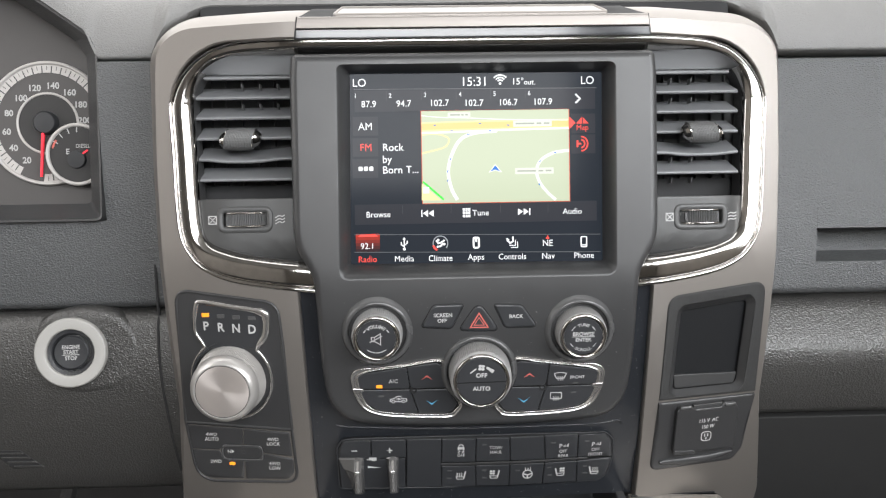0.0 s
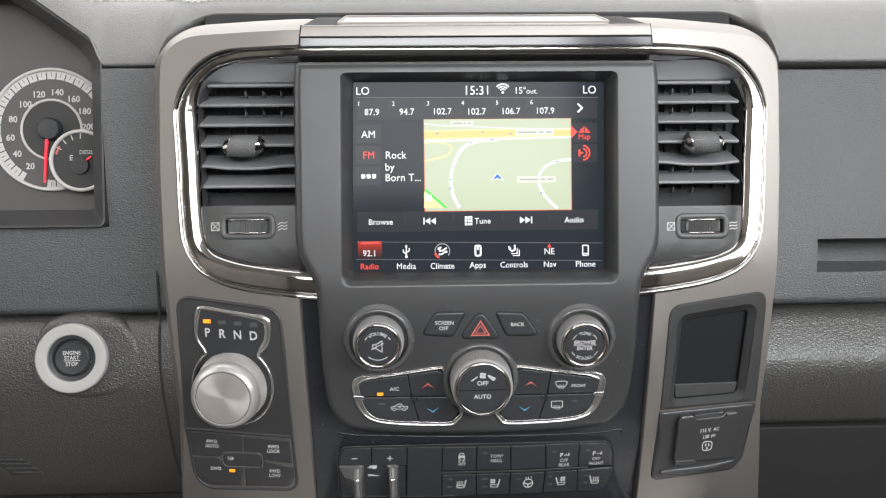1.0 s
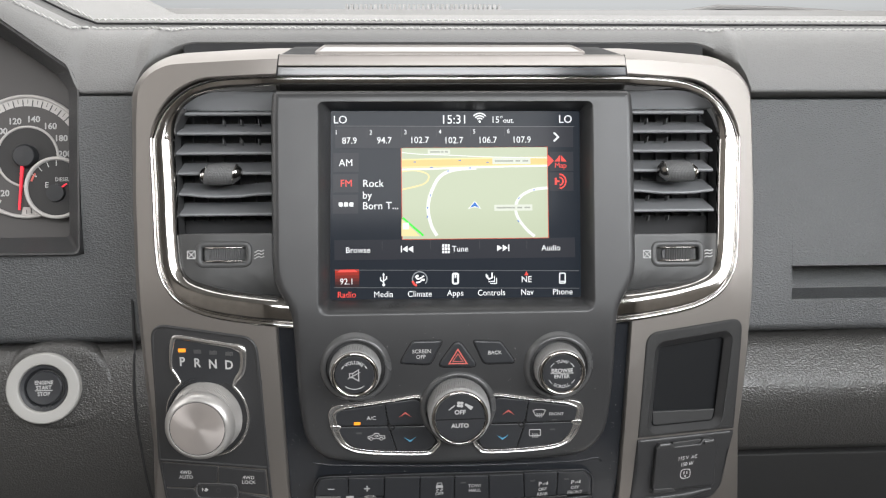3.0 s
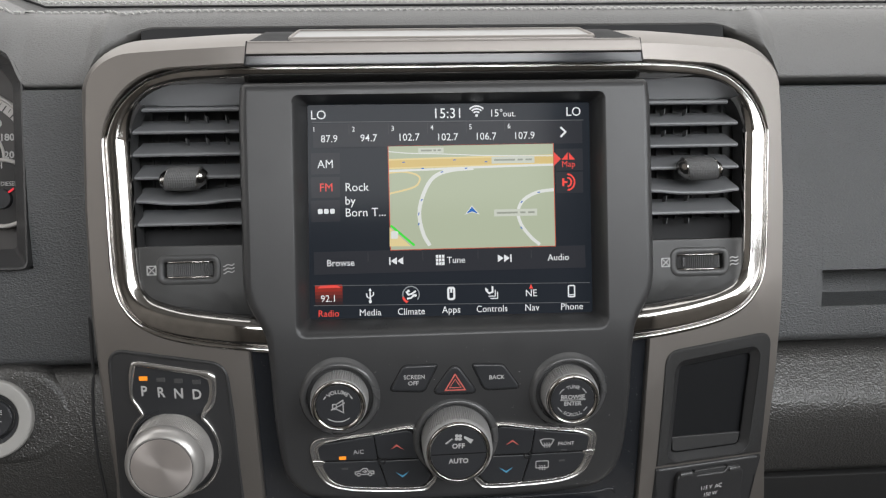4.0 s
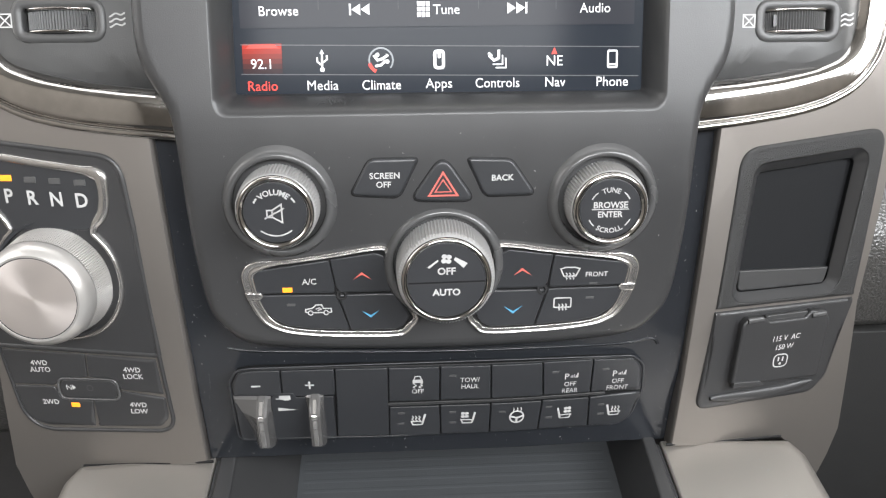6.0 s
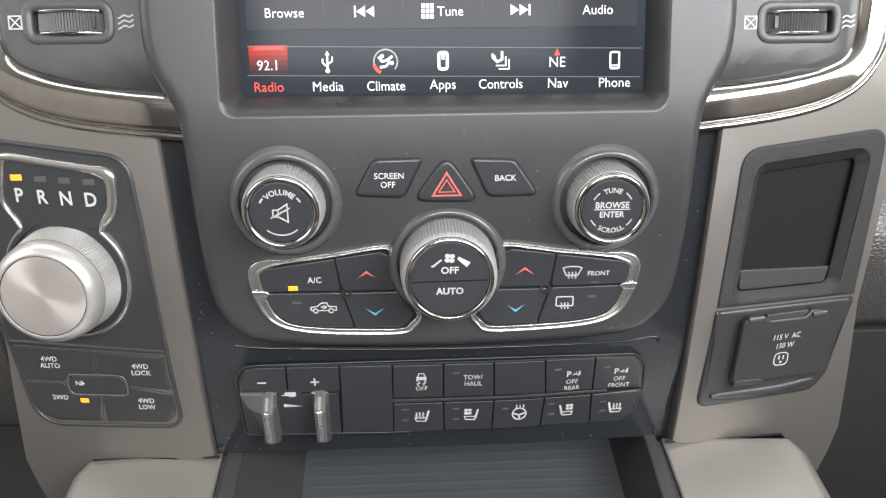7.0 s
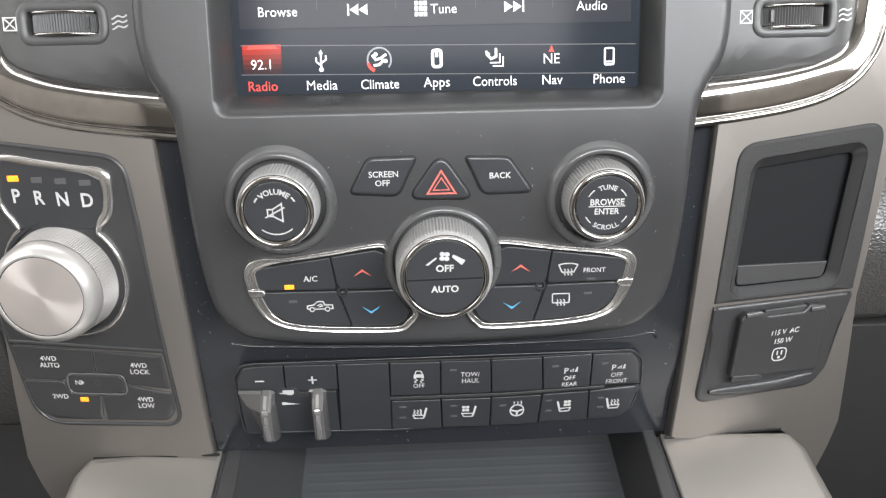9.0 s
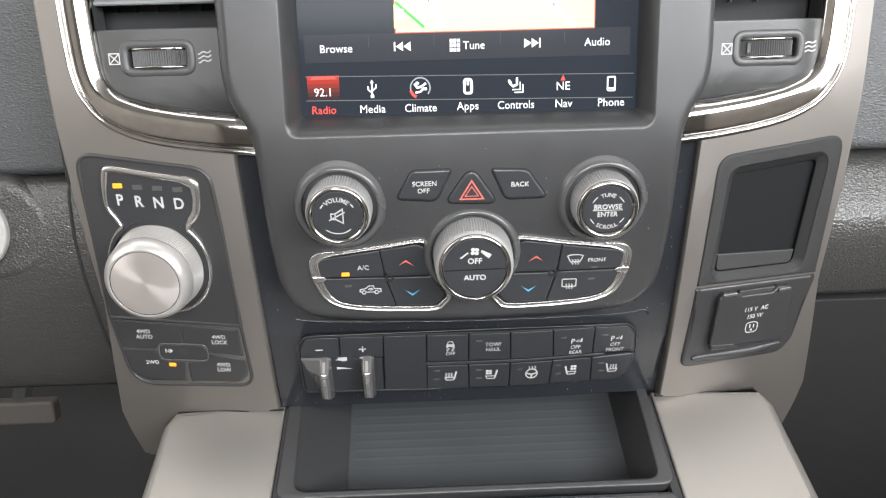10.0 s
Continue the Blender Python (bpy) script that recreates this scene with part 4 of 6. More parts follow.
pu, pv = 0.3, -51.5
ui("apps_symbol", join(stroke(rect(pu - 1.8, pv - 3.4, pu + 1.8, pv + 3.4, 1.2), 1.3, 0.25, True), sheet(rect(pu - 0.6, pv + 0.5, pu + 0.6, pv + 3.6), 0.25)), L_WHITE)
pu, pv = 24.6, -51.6
ui("controls_symbol", join(stroke([(pu - 3.4, pv + 1.6), (pu - 1.2, pv - 0.6), (pu + 0.8, pv + 0.4), (pu + 0.8, pv + 3.8)], 1.1, 0.25), stroke([(pu - 1.8, pv - 2.2), (pu + 2.4, pv - 2.2), (pu + 2.4, pv + 1.6)], 0.6, 0.25),
                           stroke([(pu - 0.6, pv - 3.6), (pu + 3.8, pv - 3.6), (pu + 3.8, pv + 0.4)], 0.6, 0.25), stroke([(pu - 3.6, pv + 2.6), (pu - 2.0, pv + 1.2)], 1.0, 0.25)), L_WHITE)

# ---- knobs ----


def dial(name, u, v, w, tilt, r_base, r_barrel, height, r_chrome, r_face, label, group="", seg=150):
    ob = thing(name, (u, v, w), label, "knob", group)
    f = tilted(u, v, w, tilt)
    part("collar", lathe([(r_base + 4.6, -2.4), (r_base + 3.6, -0.9), (r_base + 2.7, 0.6), (r_base + 1.9, 2.0), (r_base + 1.1, 2.9), (r_base + 0.1, 3.3), (r_base - 0.8, 3.0), (r_base - 1.3, 2.2), (r_base - 1.6, 0.8), (r_base - 1.7, -1.5)], 96), LIT_RIM, ob, f, sharp=60)
    part("gap", lathe([(r_base - 1.5, -1.2), (1, -1.2)], 64), SEAM, ob, f)
    part("barrel", lathe([(r_barrel, -2.0), (r_barrel, 0.2), (r_barrel - 0.3, height * 0.55), (r_barrel - 0.8, height - 3.0), (r_chrome + 0.9, height - 1.6), (r_chrome + 0.2, height - 1.0)], seg, (1, 3, 0.62)), KNOB_GREY, ob, f, "knurled dark grey barrel", sharp=25)
    part("chrome_ring", lathe([(r_chrome + 0.5, height - 1.8), (r_chrome + 0.45, height - 0.7), (r_chrome, height + 0.1), (r_chrome - 0.7, height + 0.5), (r_chrome - 1.3, height + 0.3), (r_face + 0.3, height - 0.4), (r_face - 0.2, height - 1.4)], 96), CHROME, ob, f, "thin chrome ring", sharp=60)
    face = part("face", lathe([(r_face, height - 1.2), (r_face - 0.15, height - 0.55), (r_face - 0.6, height - 0.4), (r_face * 0.5, height - 0.55), (0.01, height - 0.6)], 64), BUTTON, ob, f, "black printed face")
    top = lambda x, y, h: f(x, y, height - 0.5 + h)
    return face, top


def arc(r, a0, a1, width, h=0.15):
    n = max(3, int(abs(a1 - a0) / 5))
    return stroke([(r * math.sin(radians(a0 + (a1 - a0) * k / n)), r * math.cos(radians(a0 + (a1 - a0) * k / n))) for k in range(n + 1)], width, h)


face, top = dial("volume_knob", -67.3, -109.8, 10.0, 12, 20.6, 17.0, 13.0, 15.0, 12.7, "dark knurled volume knob with chrome ring", "audio knobs")
part("lettering", letters("VOLUME", 0, 0, 2.3, bend=8.7, bold=0.035, wide=1.0), PRINT, face, top)
part("mark", join(arc(9.2, -62, -48, 0.7), arc(9.2, 48, 62, 0.7), arc(9.6, 140, 220, 0.55)), PRINT, face, top)
part("mute_symbol", join(stroke([(-3.2, -1.7), (-3.2, 1.2), (-1.1, 1.2), (2.7, 3.6), (2.7, -4.0), (-1.1, -1.7)], 0.6, closed=True), stroke([(-1.1, 1.2), (-1.1, -1.7)], 0.5), stroke([(-4.3, -2.3), (3.8, 2.0)], 0.6)), PRINT, face, top)
face, top = dial("tune_knob", 68.1, -111.2, 9.6, 12, 20.6, 17.0, 13.0, 15.0, 12.7, "dark knurled tuning knob with chrome ring", "audio knobs")
part("lettering", letters("TUNE", 0, 0, 2.1, bend=8.2, bold=0.025), PRINT, face, top)
part("lettering", letters("BROWSE", 0, 1.8, 2.6, bold=0.035, wide=0.95), PRINT, face, top)
part("lettering", letters("ENTER", 0, -2.2, 2.5, bold=0.035, wide=0.95), PRINT, face, top)
part("lettering", letters("SCROLL", 0, 0, 2.1, bend=-9.2, bold=0.025), PRINT, face, top)
part("mark", join(stroke([(-7.6, -0.1), (7.6, -0.1)], 0.4), arc(8.8, -62, -38, 0.5), arc(8.8, 38, 62, 0.5), arc(9.6, 118, 138, 0.5), arc(9.6, 222, 242, 0.5)), PRINT, face, top)
face, top = dial("fan_knob", 0.7, -137.9, 3.1, 10, 23.2, 20.9, 21.0, 18.0, 16.2, "dark knurled fan speed knob with chrome ring", "climate knob", 184)
part("face_split", stroke([(-15.9, -0.9), (15.9, -0.5)], 0.75, 0.18), SEAM, face, top)
part("split_edge", stroke([(-15.6, -1.5), (15.6, -1.1)], 0.4, 0.18), BEZEL, face, top)
part("lettering", letters("OFF", 0, 4.2, 2.9, bold=0.04), PRINT, face, top)
part("lettering", letters("AUTO", 0, -5.0, 2.8, bold=0.04), PRINT, face, top)
part("fan_symbol", join(*[sheet([(1.35 * math.cos(radians(a)) + 1.15 * math.cos(q), 9.4 + 1.35 * math.sin(radians(a)) + 1.0 * math.sin(q)) for q in [2 * math.pi * k / 10 for k in range(10)]], 0.15) for a in (40, 130, 220, 310)],
                        sheet([(-7.8, 5.9), (-3.6, 9.1), (-3.2, 8.5), (-6.9, 5.5)], 0.15), sheet([(3.0, 9.0), (3.6, 10.1), (8.6, 7.5), (7.0, 5.4)], 0.15)), PRINT, face, top)


# ---- push buttons under the screen ----
def push_button(name, pts, r, label, rise=1.2):
    u, v = sum(p[0] for p in pts) / len(pts), sum(p[1] for p in pts) / len(pts)
    ob = thing(name, (u, v, centre(u, v)), label, "push button", "buttons under the screen")
    o = rounded(pts, r, 5)
    part("gap", plate(inset(o, -0.7), th=1.5, bev=0.5), SEAM, ob, lambda a, b, h: (a, b, centre(a, b) + 0.12 + h))
    cap = part("cap", plate(o, th=2.5, bev=1.3, steps=4), BUTTON, ob, lambda a, b, h: (a, b, centre(a, b) + rise + h))
    return cap, (lambda a, b, h: (a, b, centre(a, b) + rise + h))


cap, top = push_button("screen_off_button", [(-38.4, -107.0), (-29.9, -92.0), (-9.3, -91.8), (-17.7, -108.4)], [2, 5, 1.5, 5], "black four-sided button printed SCREEN OFF")
part("lettering", letters("SCREEN", -23.5, -98.9, 2.45, bold=0.025), PRINT, cap, top)
part("lettering", letters("OFF", -24.1, -102.6, 2.45, bold=0.025), PRINT, cap, top)
cap, top = push_button("hazard_button", [(-13.8, -109.9), (0.4, -90.2), (14.4, -110.5)], [3, 5, 3], "black triangular hazard light button")
hz = 0.5, -103.5
part("warning_triangle", join(stroke([(hz[0], hz[1] + 5.4), (hz[0] - 5.9, hz[1] - 4.2), (hz[0] + 5.9, hz[1] - 4.2)], 0.75, closed=True), stroke([(hz[0], hz[1] + 2.4), (hz[0] - 3.4, hz[1] - 2.7), (hz[0] + 3.4, hz[1] - 2.7)], 0.45, closed=True)), RED, cap, top, "red outlined warning triangle")
cap, top = push_button("back_button", [(10.3, -92.2), (29.0, -93.0), (39.6, -108.2), (17.8, -108.5)], [1.5, 5, 2, 5], "black four-sided button printed BACK")
part("lettering", letters("BACK", 25.1, -100.6, 2.45, bold=0.025), PRINT, cap, top)


# ---- climate keys ----
def climate(side):
    m = (lambda g: g) if side < 0 else mirror_u
    ob = thing("climate_panel", (side * 50, -150, 6), "chrome framed climate key panel with printed symbols", "climate panel", "climate key panels")
    loop = spline([(-84, -143), (-83.2, -139.6), (-80.5, -137.6), (-74, -136), (-49, -133), (-29, -130), (-23.8, -131.5), (-22.8, -140), (-20, -150.5), (-12.3, -161.6), (-15.2, -167.3), (-20.5, -170.2), (-41, -169.9), (-58, -168.8), (-69.5, -166.8), (-76.2, -163.2), (-80, -158), (-82.6, -151)], 5, closed=True)
    part("well", m(plate(loop, th=1.5, bev=0.3)), SEAM, ob, lambda a, b, h: (a, b, centre(a, b) + 0.1 + h))
    part("chrome_frame", m(sweep(loop, [1.3 + 1.5 * smooth_step(-70, -83, p[0]) + 0.5 * smooth_step(-160, -168, p[1]) for p in loop], 1.6, closed=True, base=0.0, form=TWO_BEADS)), SATIN_CHROME, ob, on_centre, "thin chrome frame", sharp=60)
    part("frame_clip", m(plate(rounded([(-86.0, -148.8), (-79.0, -149.0), (-77.6, -150.8), (-79.4, -152.8), (-85.0, -152.8)], 0.8, 4), th=2.2, bev=0.9)), SATIN_CHROME, ob, lambda a, b, h: (a, b, centre(a, b) + 2.0 + h))
    keys = [[(-81.6, -142.5), (-79.8, -139.4), (-49.0, -135.2), (-47.3, -147.6), (-47.6, -149.9), (-80.6, -149.4)], [(-48.0, -135.0), (-29, -132.4), (-25.6, -134), (-24.4, -142), (-22.2, -149.8), (-44.5, -149.8), (-46.2, -147.4)],
            [(-80.4, -150.7), (-47.0, -151.1), (-41.8, -167.6), (-58.5, -166.6), (-69, -164.6), (-75, -161), (-78.4, -156)], [(-45.4, -151.3), (-21.4, -151.3), (-15.0, -161.6), (-17.4, -166.0), (-21.5, -168.0), (-40.6, -167.7)]]
    for k in keys:
        part("key", m(plate(inset(rounded(k, 0.8, 3), -0.25), th=2, bev=0.55)), BUTTON, ob, lambda a, b, h: (a, b, centre(a, b) + 1.0 + h))
    part("sensor", m(lathe([(2.5, -1), (2.4, 1.3), (1.4, 1.3), (0.9, 0.6), (0.01, 0.5)], 24)), SEAM, ob, lambda a, b, h: (a + side * 44.1, b - 151.1, centre(0, -151.1) + h))
    top = lambda a, b, h: (a, b, centre(a, b) + 1.0 + h)
    return ob, top


ob, top = climate(-1)
part("lettering", letters("A/C", -57.7, -144.5, 2.6, bold=0.02), PRINT, ob, top)
part("indicator_lamp", plate(rect(-69.5, -149.3, -65.3, -147.1, 0.4), th=0.6, bev=0.2), AMBER, ob, lambda a, b, h: top(a, b, h + 0.3), "lit amber lamp")
part("indicator_lamp", plate(rect(-68.3, -155.9, -64.5, -154.5, 0.3), th=0.6, bev=0.2), PRINT_DIM, ob, lambda a, b, h: top(a, b, h + 0.1))
tu, tv = -54.7, -157.7
part("truck_symbol", join(stroke([(tu - 5.6, tv - 1.2), (tu - 5.5, tv + 0.2), (tu - 2.6, tv + 0.7), (tu - 0.9, tv + 2.2), (tu + 1.6, tv + 2.2), (tu + 2.2, tv + 0.5), (tu + 5.6, tv + 0.4), (tu + 5.7, tv - 1.3), (tu + 4.4, tv - 1.4)], 0.55),
                          stroke([(tu - 2.3, tv - 1.4), (tu + 2.2, tv - 1.4)], 0.5), stroke([(tu - 5.6, tv - 1.2), (tu - 4.6, tv - 1.3)], 0.5),
                          stroke([(tu - 3.5 + 1.0 * math.cos(a), tv - 1.5 + 1.0 * math.sin(a)) for a in [k * 0.5 for k in range(13)]], 0.5), stroke([(tu + 3.3 + 1.0 * math.cos(a), tv - 1.5 + 1.0 * math.sin(a)) for a in [k * 0.5 for k in range(13)]], 0.5),
                          stroke([(tu - 1.2, tv + 0.2), (tu + 0.6, tv + 0.9), (tu + 1.2, tv + 0.1), (tu - 0.4, tv - 0.4)], 0.5)), PRINT, ob, top)
up_mark = lambda a: sheet([(a[0] - 4.2, a[1] - 1.7), (a[0], a[1] + 1.9), (a[0] + 4.2, a[1] - 1.7), (a[0], a[1] + 0.65)], 0.15)
down_mark = lambda a: sheet([(a[0] - 4.2, a[1] + 1.7), (a[0], a[1] - 1.9), (a[0] + 4.2, a[1] + 1.7), (a[0], a[1] - 0.65)], 0.15)
part("warmer_mark", up_mark((-34.9, -142.6)), RED, ob, top, "red chevron")
part("cooler_mark", down_mark((-31.9, -160.3)), BLUE, ob, top, "blue chevron")
ob, top = climate(1)
part("warmer_mark", up_mark((34.9, -142.6)), RED, ob, top, "red chevron")
part("cooler_mark", down_mark((31.3, -160.3)), BLUE, ob, top, "blue chevron")
part("lettering", letters("FRONT", 67.8, -144.4, 2.1, bold=0.02), PRINT, ob, top)
for p in ((66.7, -148.8), (65.5, -155.6)):
    part("indicator_lamp", plate(rect(p[0] - 1.8, p[1] - 0.6, p[0] + 1.8, p[1] + 0.6, 0.2), th=0.5, bev=0.15), PRINT_DIM, ob, lambda a, b, h: top(a, b, h + 0.1))
fu, fv = 56.0, -143.9
heat = lambda x, y, n=3, s=1.5: join(*[stroke([(x + s * (j - (n - 1) / 2) + 0.35 * math.sin(k * 1.5), y - 1.6 + 0.45 * k) for k in range(8)], 0.45) for j in range(n)])
part("defrost_symbol", join(stroke([(fu - 4.2, fv + 2.2), (fu - 2, fv + 2.9), (fu + 2, fv + 2.9), (fu + 4.2, fv + 2.2), (fu + 2.6, fv - 1.2), (fu - 2.6, fv - 1.2)], 0.55, closed=True), heat(fu, fv - 1.2)), PRINT, ob, top)
fu, fv = 53.4, -158.2
part("defrost_symbol", join(stroke(rect(fu - 3.8, fv - 1.6, fu + 3.8, fv + 2.8, 0.6), 0.55, closed=True), heat(fu, fv - 1.5)), PRINT, ob, top)

# ---- gloss black lower face and the switch strip ----
lf = [(-121, -74), (-119, -120), (-117, -180), (-115.5, -241), (115.5, -241), (117, -180), (119, -120), (121, -74)]
part("gloss_panel", plate(lf, th=4, bev=0.2), GLOSS, surround, lambda a, b, h: (a, b, gloss_face(a, b) + h), "gloss black lower panel", cut=10)
part("panel_step", sweep(spline([(-100, -179.5), (-80, -182), (0, -184.5), (80, -183.5), (100, -181), (104, -184)], 6), 0.7, 0.8), GLOSS, surround, lambda a, b, h: (a, b, gloss_face(a, b) + h))

strip = thing("switch_strip", (0, -210, -22), "black strip of rocker switches and brake levers", "switch panel")
so = rounded([(-99.2, -228.4), (-99.2, -195), (-95.5, -188.4), (-88, -187.6), (91.5, -189.0), (97.6, -193.8), (98.8, -209), (95.6, -224.5), (89, -229.6), (-25, -229.6)], [4, 6, 6, 4, 6, 8, 12, 12, 8, 0], 8)


def on_strip(u, v, h):
    return u, v, switch_face(u, v) + h


part("strip_base", plate(so, th=6, bev=1.2), SEAM, strip, on_strip, cut=20)
part("strip_rim", sweep(so, 0.6, 0.7, closed=True, base=-0.6), BUTTON, strip, on_strip)


def key(pts, r=0.6, rise=1.6, mat=BUTTON):
    return part("switch", plate(inset(rounded(pts, r, 6), -0.12), th=3.0, bev=lambda p: 0.5 + 1.7 * smooth_step(91.5, 96.5, abs(p[0])), steps=4), mat, strip, lambda a, b, h: (a, b, switch_face(a, b) + rise + h), cut=5)


key([(-98.2, -202.6), (-98.0, -195.6), (-94.4, -189.4), (-88, -188.5), (-75.3, -188.6), (-75.8, -202.6)], [1, 3, 3, 2, 0.5, 0.5])
key([(-75.0, -202.8), (-74.4, -188.6), (-50.4, -188.8), (-50.9, -202.8), (-66, -202.9)])
key([(-51.0, -227.6), (-49.5, -188.8), (-25.8, -189.0), (-26.4, -227.8)])
part("lever_plate", plate(rounded([(-97.6, -227.4), (-98.0, -203.6), (-80.6, -203.6), (-79.2, -201.0), (-70.4, -201.0), (-68.8, -203.6), (-51.6, -203.7), (-51.9, -227.6)], [3, 0.5, 0.6, 0.6, 0.6, 0.6, 0.5, 0.5], 3), th=3, bev=0.4), BUTTON, strip, lambda a, b, h: (a, b, switch_face(a, b) + 1.75 + h), cut=6)
tops, lows = ((-25.3, -25.8), (-1.3, -1.4), (22.5, 23.2), (47.1, 48.6), (71.8, 72.2)), ((-25.8, -26.1), (-1.4, -1.0), (23.2, 22.9), (48.4, 47.3), (72.2, 73.0))
for (a, a2), (b, b2) in zip(tops, tops[1:]):
    key([(a2 + 0.4, -207.7), (a + 0.4, -189.2), (b - 0.4, -189.4), (b2 - 0.4, -207.9)])
key([(72.6, -208.0), (72.2, -189.6), (91.3, -190.0), (96.6, -194.6), (97.9, -208.4)], [0.5, 0.5, 5, 6, 0.3])
for (a, a2), (b, b2) in zip(lows, lows[1:]):
    key([(a2 + 0.4, -228.2), (a + 0.4, -211.3), (b - 0.4, -211.4), (b2 - 0.4, -228.4)])
key([(73.4, -228.6), (72.6, -211.4), (97.9, -209.4), (95.2, -223.4), (88.4, -228.8)], [0.5, 0.5, 0.3, 10, 9])
part("groove_bar", plate(rounded([(-33, -210.8), (-33, -208.9), (80, -208.7), (80, -210.3)], 0.8, 3), th=2, bev=0.4), BEZEL, strip, lambda a, b, h: (a, b, switch_face(a, b) + 1.3 + h), cut=8)
top = lambda a, b, h: (a, b, switch_face(a, b) + 1.6 + h)


def mark(geo, mat=PRINT, name="symbol"):
    return part(name, geo, mat, strip, top)


mark(join(stroke([(-89.0, -196.6), (-84.8, -196.6)], 0.8)))
mark(join(stroke([(-64.2, -196.9), (-60.0, -196.9)], 0.8), stroke([(-62.1, -194.8), (-62.1, -199.0)], 0.8)))
mark(join(sheet([(-77.0, -204.2), (-76.8, -202.2), (-71.6, -202.2), (-71.6, -204.6), (-72.4, -204.6), (-72.9, -205.3), (-73.6, -204.6), (-74.2, -205.3), (-74.9, -204.6)], 0.4), stroke([(-78.4, -204.0), (-76.6, -204.0)], 0.5, 0.4)))
mark(sheet([(-78.0, -209.0), (-69.0, -210.6), (-78.0, -210.9)], 0.4))
mark(letters("OFF", -11.8, -202.3, 2.3, bold=0.01), name="lettering")
skid = lambda x: stroke(spline([(x, -198.5), (x + 0.9, -199.1), (x - 0.5, -199.9), (x + 0.4, -200.6)], 4), 0.5)
mark(join(sheet(rounded([(-14.3, -197.6), (-9.3, -197.6), (-9.5, -195.7), (-14.1, -195.7)], 0.5, 3), 0.15), stroke([(-13.6, -195.7), (-12.9, -193.9), (-10.7, -193.9), (-10.0, -195.7)], 0.5),
          sheet(rect(-14.2, -198.2, -13.2, -197.5), 0.15), sheet(rect(-10.4, -198.2, -9.4, -197.5), 0.15), skid(-13.4), skid(-10.6)))
mark(letters("TOW/", 12.8, -196.7, 2.5, bold=0.008, wide=0.92), name="lettering")
mark(letters("HAUL", 12.9, -200.4, 2.5, bold=0.008, wide=0.92), name="lettering")
for u, s in ((61.4, "REAR"), (85.2, "FRONT")):
    v = -199.2
    mark(letters("P", u - 2.0, v + 1.4, 3.2, bold=0.02), name="lettering")
    mark(join(*[stroke([(u + 0.1 + 0.75 * k, v + 0.5), (u + 0.2 + 0.75 * k, v + 1.5 + 0.45 * k)], 0.4) for k in range(3)], sheet([(u + 2.2, v + 0.4), (u + 3.2, v + 3.0), (u + 3.7, v + 3.0), (u + 3.7, v + 0.4)], 0.15)))
    mark(letters("OFF", u, v - 3.0, 2.5, bold=0.006, wide=0.95), name="lettering")
    mark(letters(s, u + 0.2, v - 6.8, 2.5, bold=0.006, wide=0.92), name="lettering")
for u, v in ((4.7, -194.2), (53.8, -195), (78.5, -195.2), (-20.0, -215.0), (-20.3, -221.4), (4.8, -215.4), (4.9, -221.6), (29.0, -216.3), (52.0, -215.2), (52.4, -221.6), (78.6, -216.0), (79.0, -221.8)):
    part("indicator_lamp", plate(rect(u - 1.6, v - 0.6, u + 1.6, v + 0.6, 0.2), th=0.5, bev=0.15), PRINT_DIM, strip, lambda a, b, h: (a, b, switch_face(a, b) + 1.75 + h))


def seat(u, v, s, kind):
    """A seat from the side: cushion and backrest with warm air or a fan on it; s: the way that it faces."""
    lines = [stroke([(u - s * 3.2, v - 1.4), (u - s * 2.4, v - 3.4), (u + s * 2.0, v - 3.4), (u + s * 2.6, v - 1.6)], 0.6, closed=True), stroke([(u + s * 2.2, v - 2.8), (u + s * 3.6, v + 2.9)], 1.0)]
    if kind == "heat":
        lines += [stroke([(u + s * (-2.4 + 1.6 * j) + 0.35 * math.sin(k * 1.6), v - 1.5 + 0.5 * k) for k in range(8)], 0.55) for j in range(3)]
    else:
        lines += [sheet([(u - s * 1.4 + 1.3 * math.cos(radians(a)) + 1.0 * math.cos(q), v + 1.4 + 1.3 * math.sin(radians(a)) + 0.9 * math.sin(q)) for q in [2 * math.pi * k / 8 for k in range(8)]], 0.15) for a in (45, 135, 225, 315)]
    mark(join(*lines))


seat(-12.1, -218.7, 1, "heat")
seat(12.1, -218.6, 1, "fan")
mark(join(stroke(circle(36.2, -219.7, 3.4, 20), 0.75, closed=True), stroke([(33, -219.2), (36.2, -220.4), (39.4, -219.2)], 1.0), stroke([(36.2, -220.4), (36.2, -223.0)], 1.0), *[stroke([(36.2 + x, -216.4), (36.2 + x + 0.35, -215.2), (36.2 + x, -214.2)], 0.5) for x in (-1.8, 0, 1.8)]))
seat(60.2, -219.0, -1, "fan")
seat(85.4, -219.3, -1, "heat")
CLEAR = material("smoked clear plastic", (0.072, 0.07, 0.069), 0.22, wear=0.2, coat=0.5)
# Pale metallic strips paint the highlights along the levers' clear ridges.
LEVER_GLINT = material("clear lever edge glint", (0.40, 0.39, 0.38), 0.12, metal=0.75, wear=0.15)
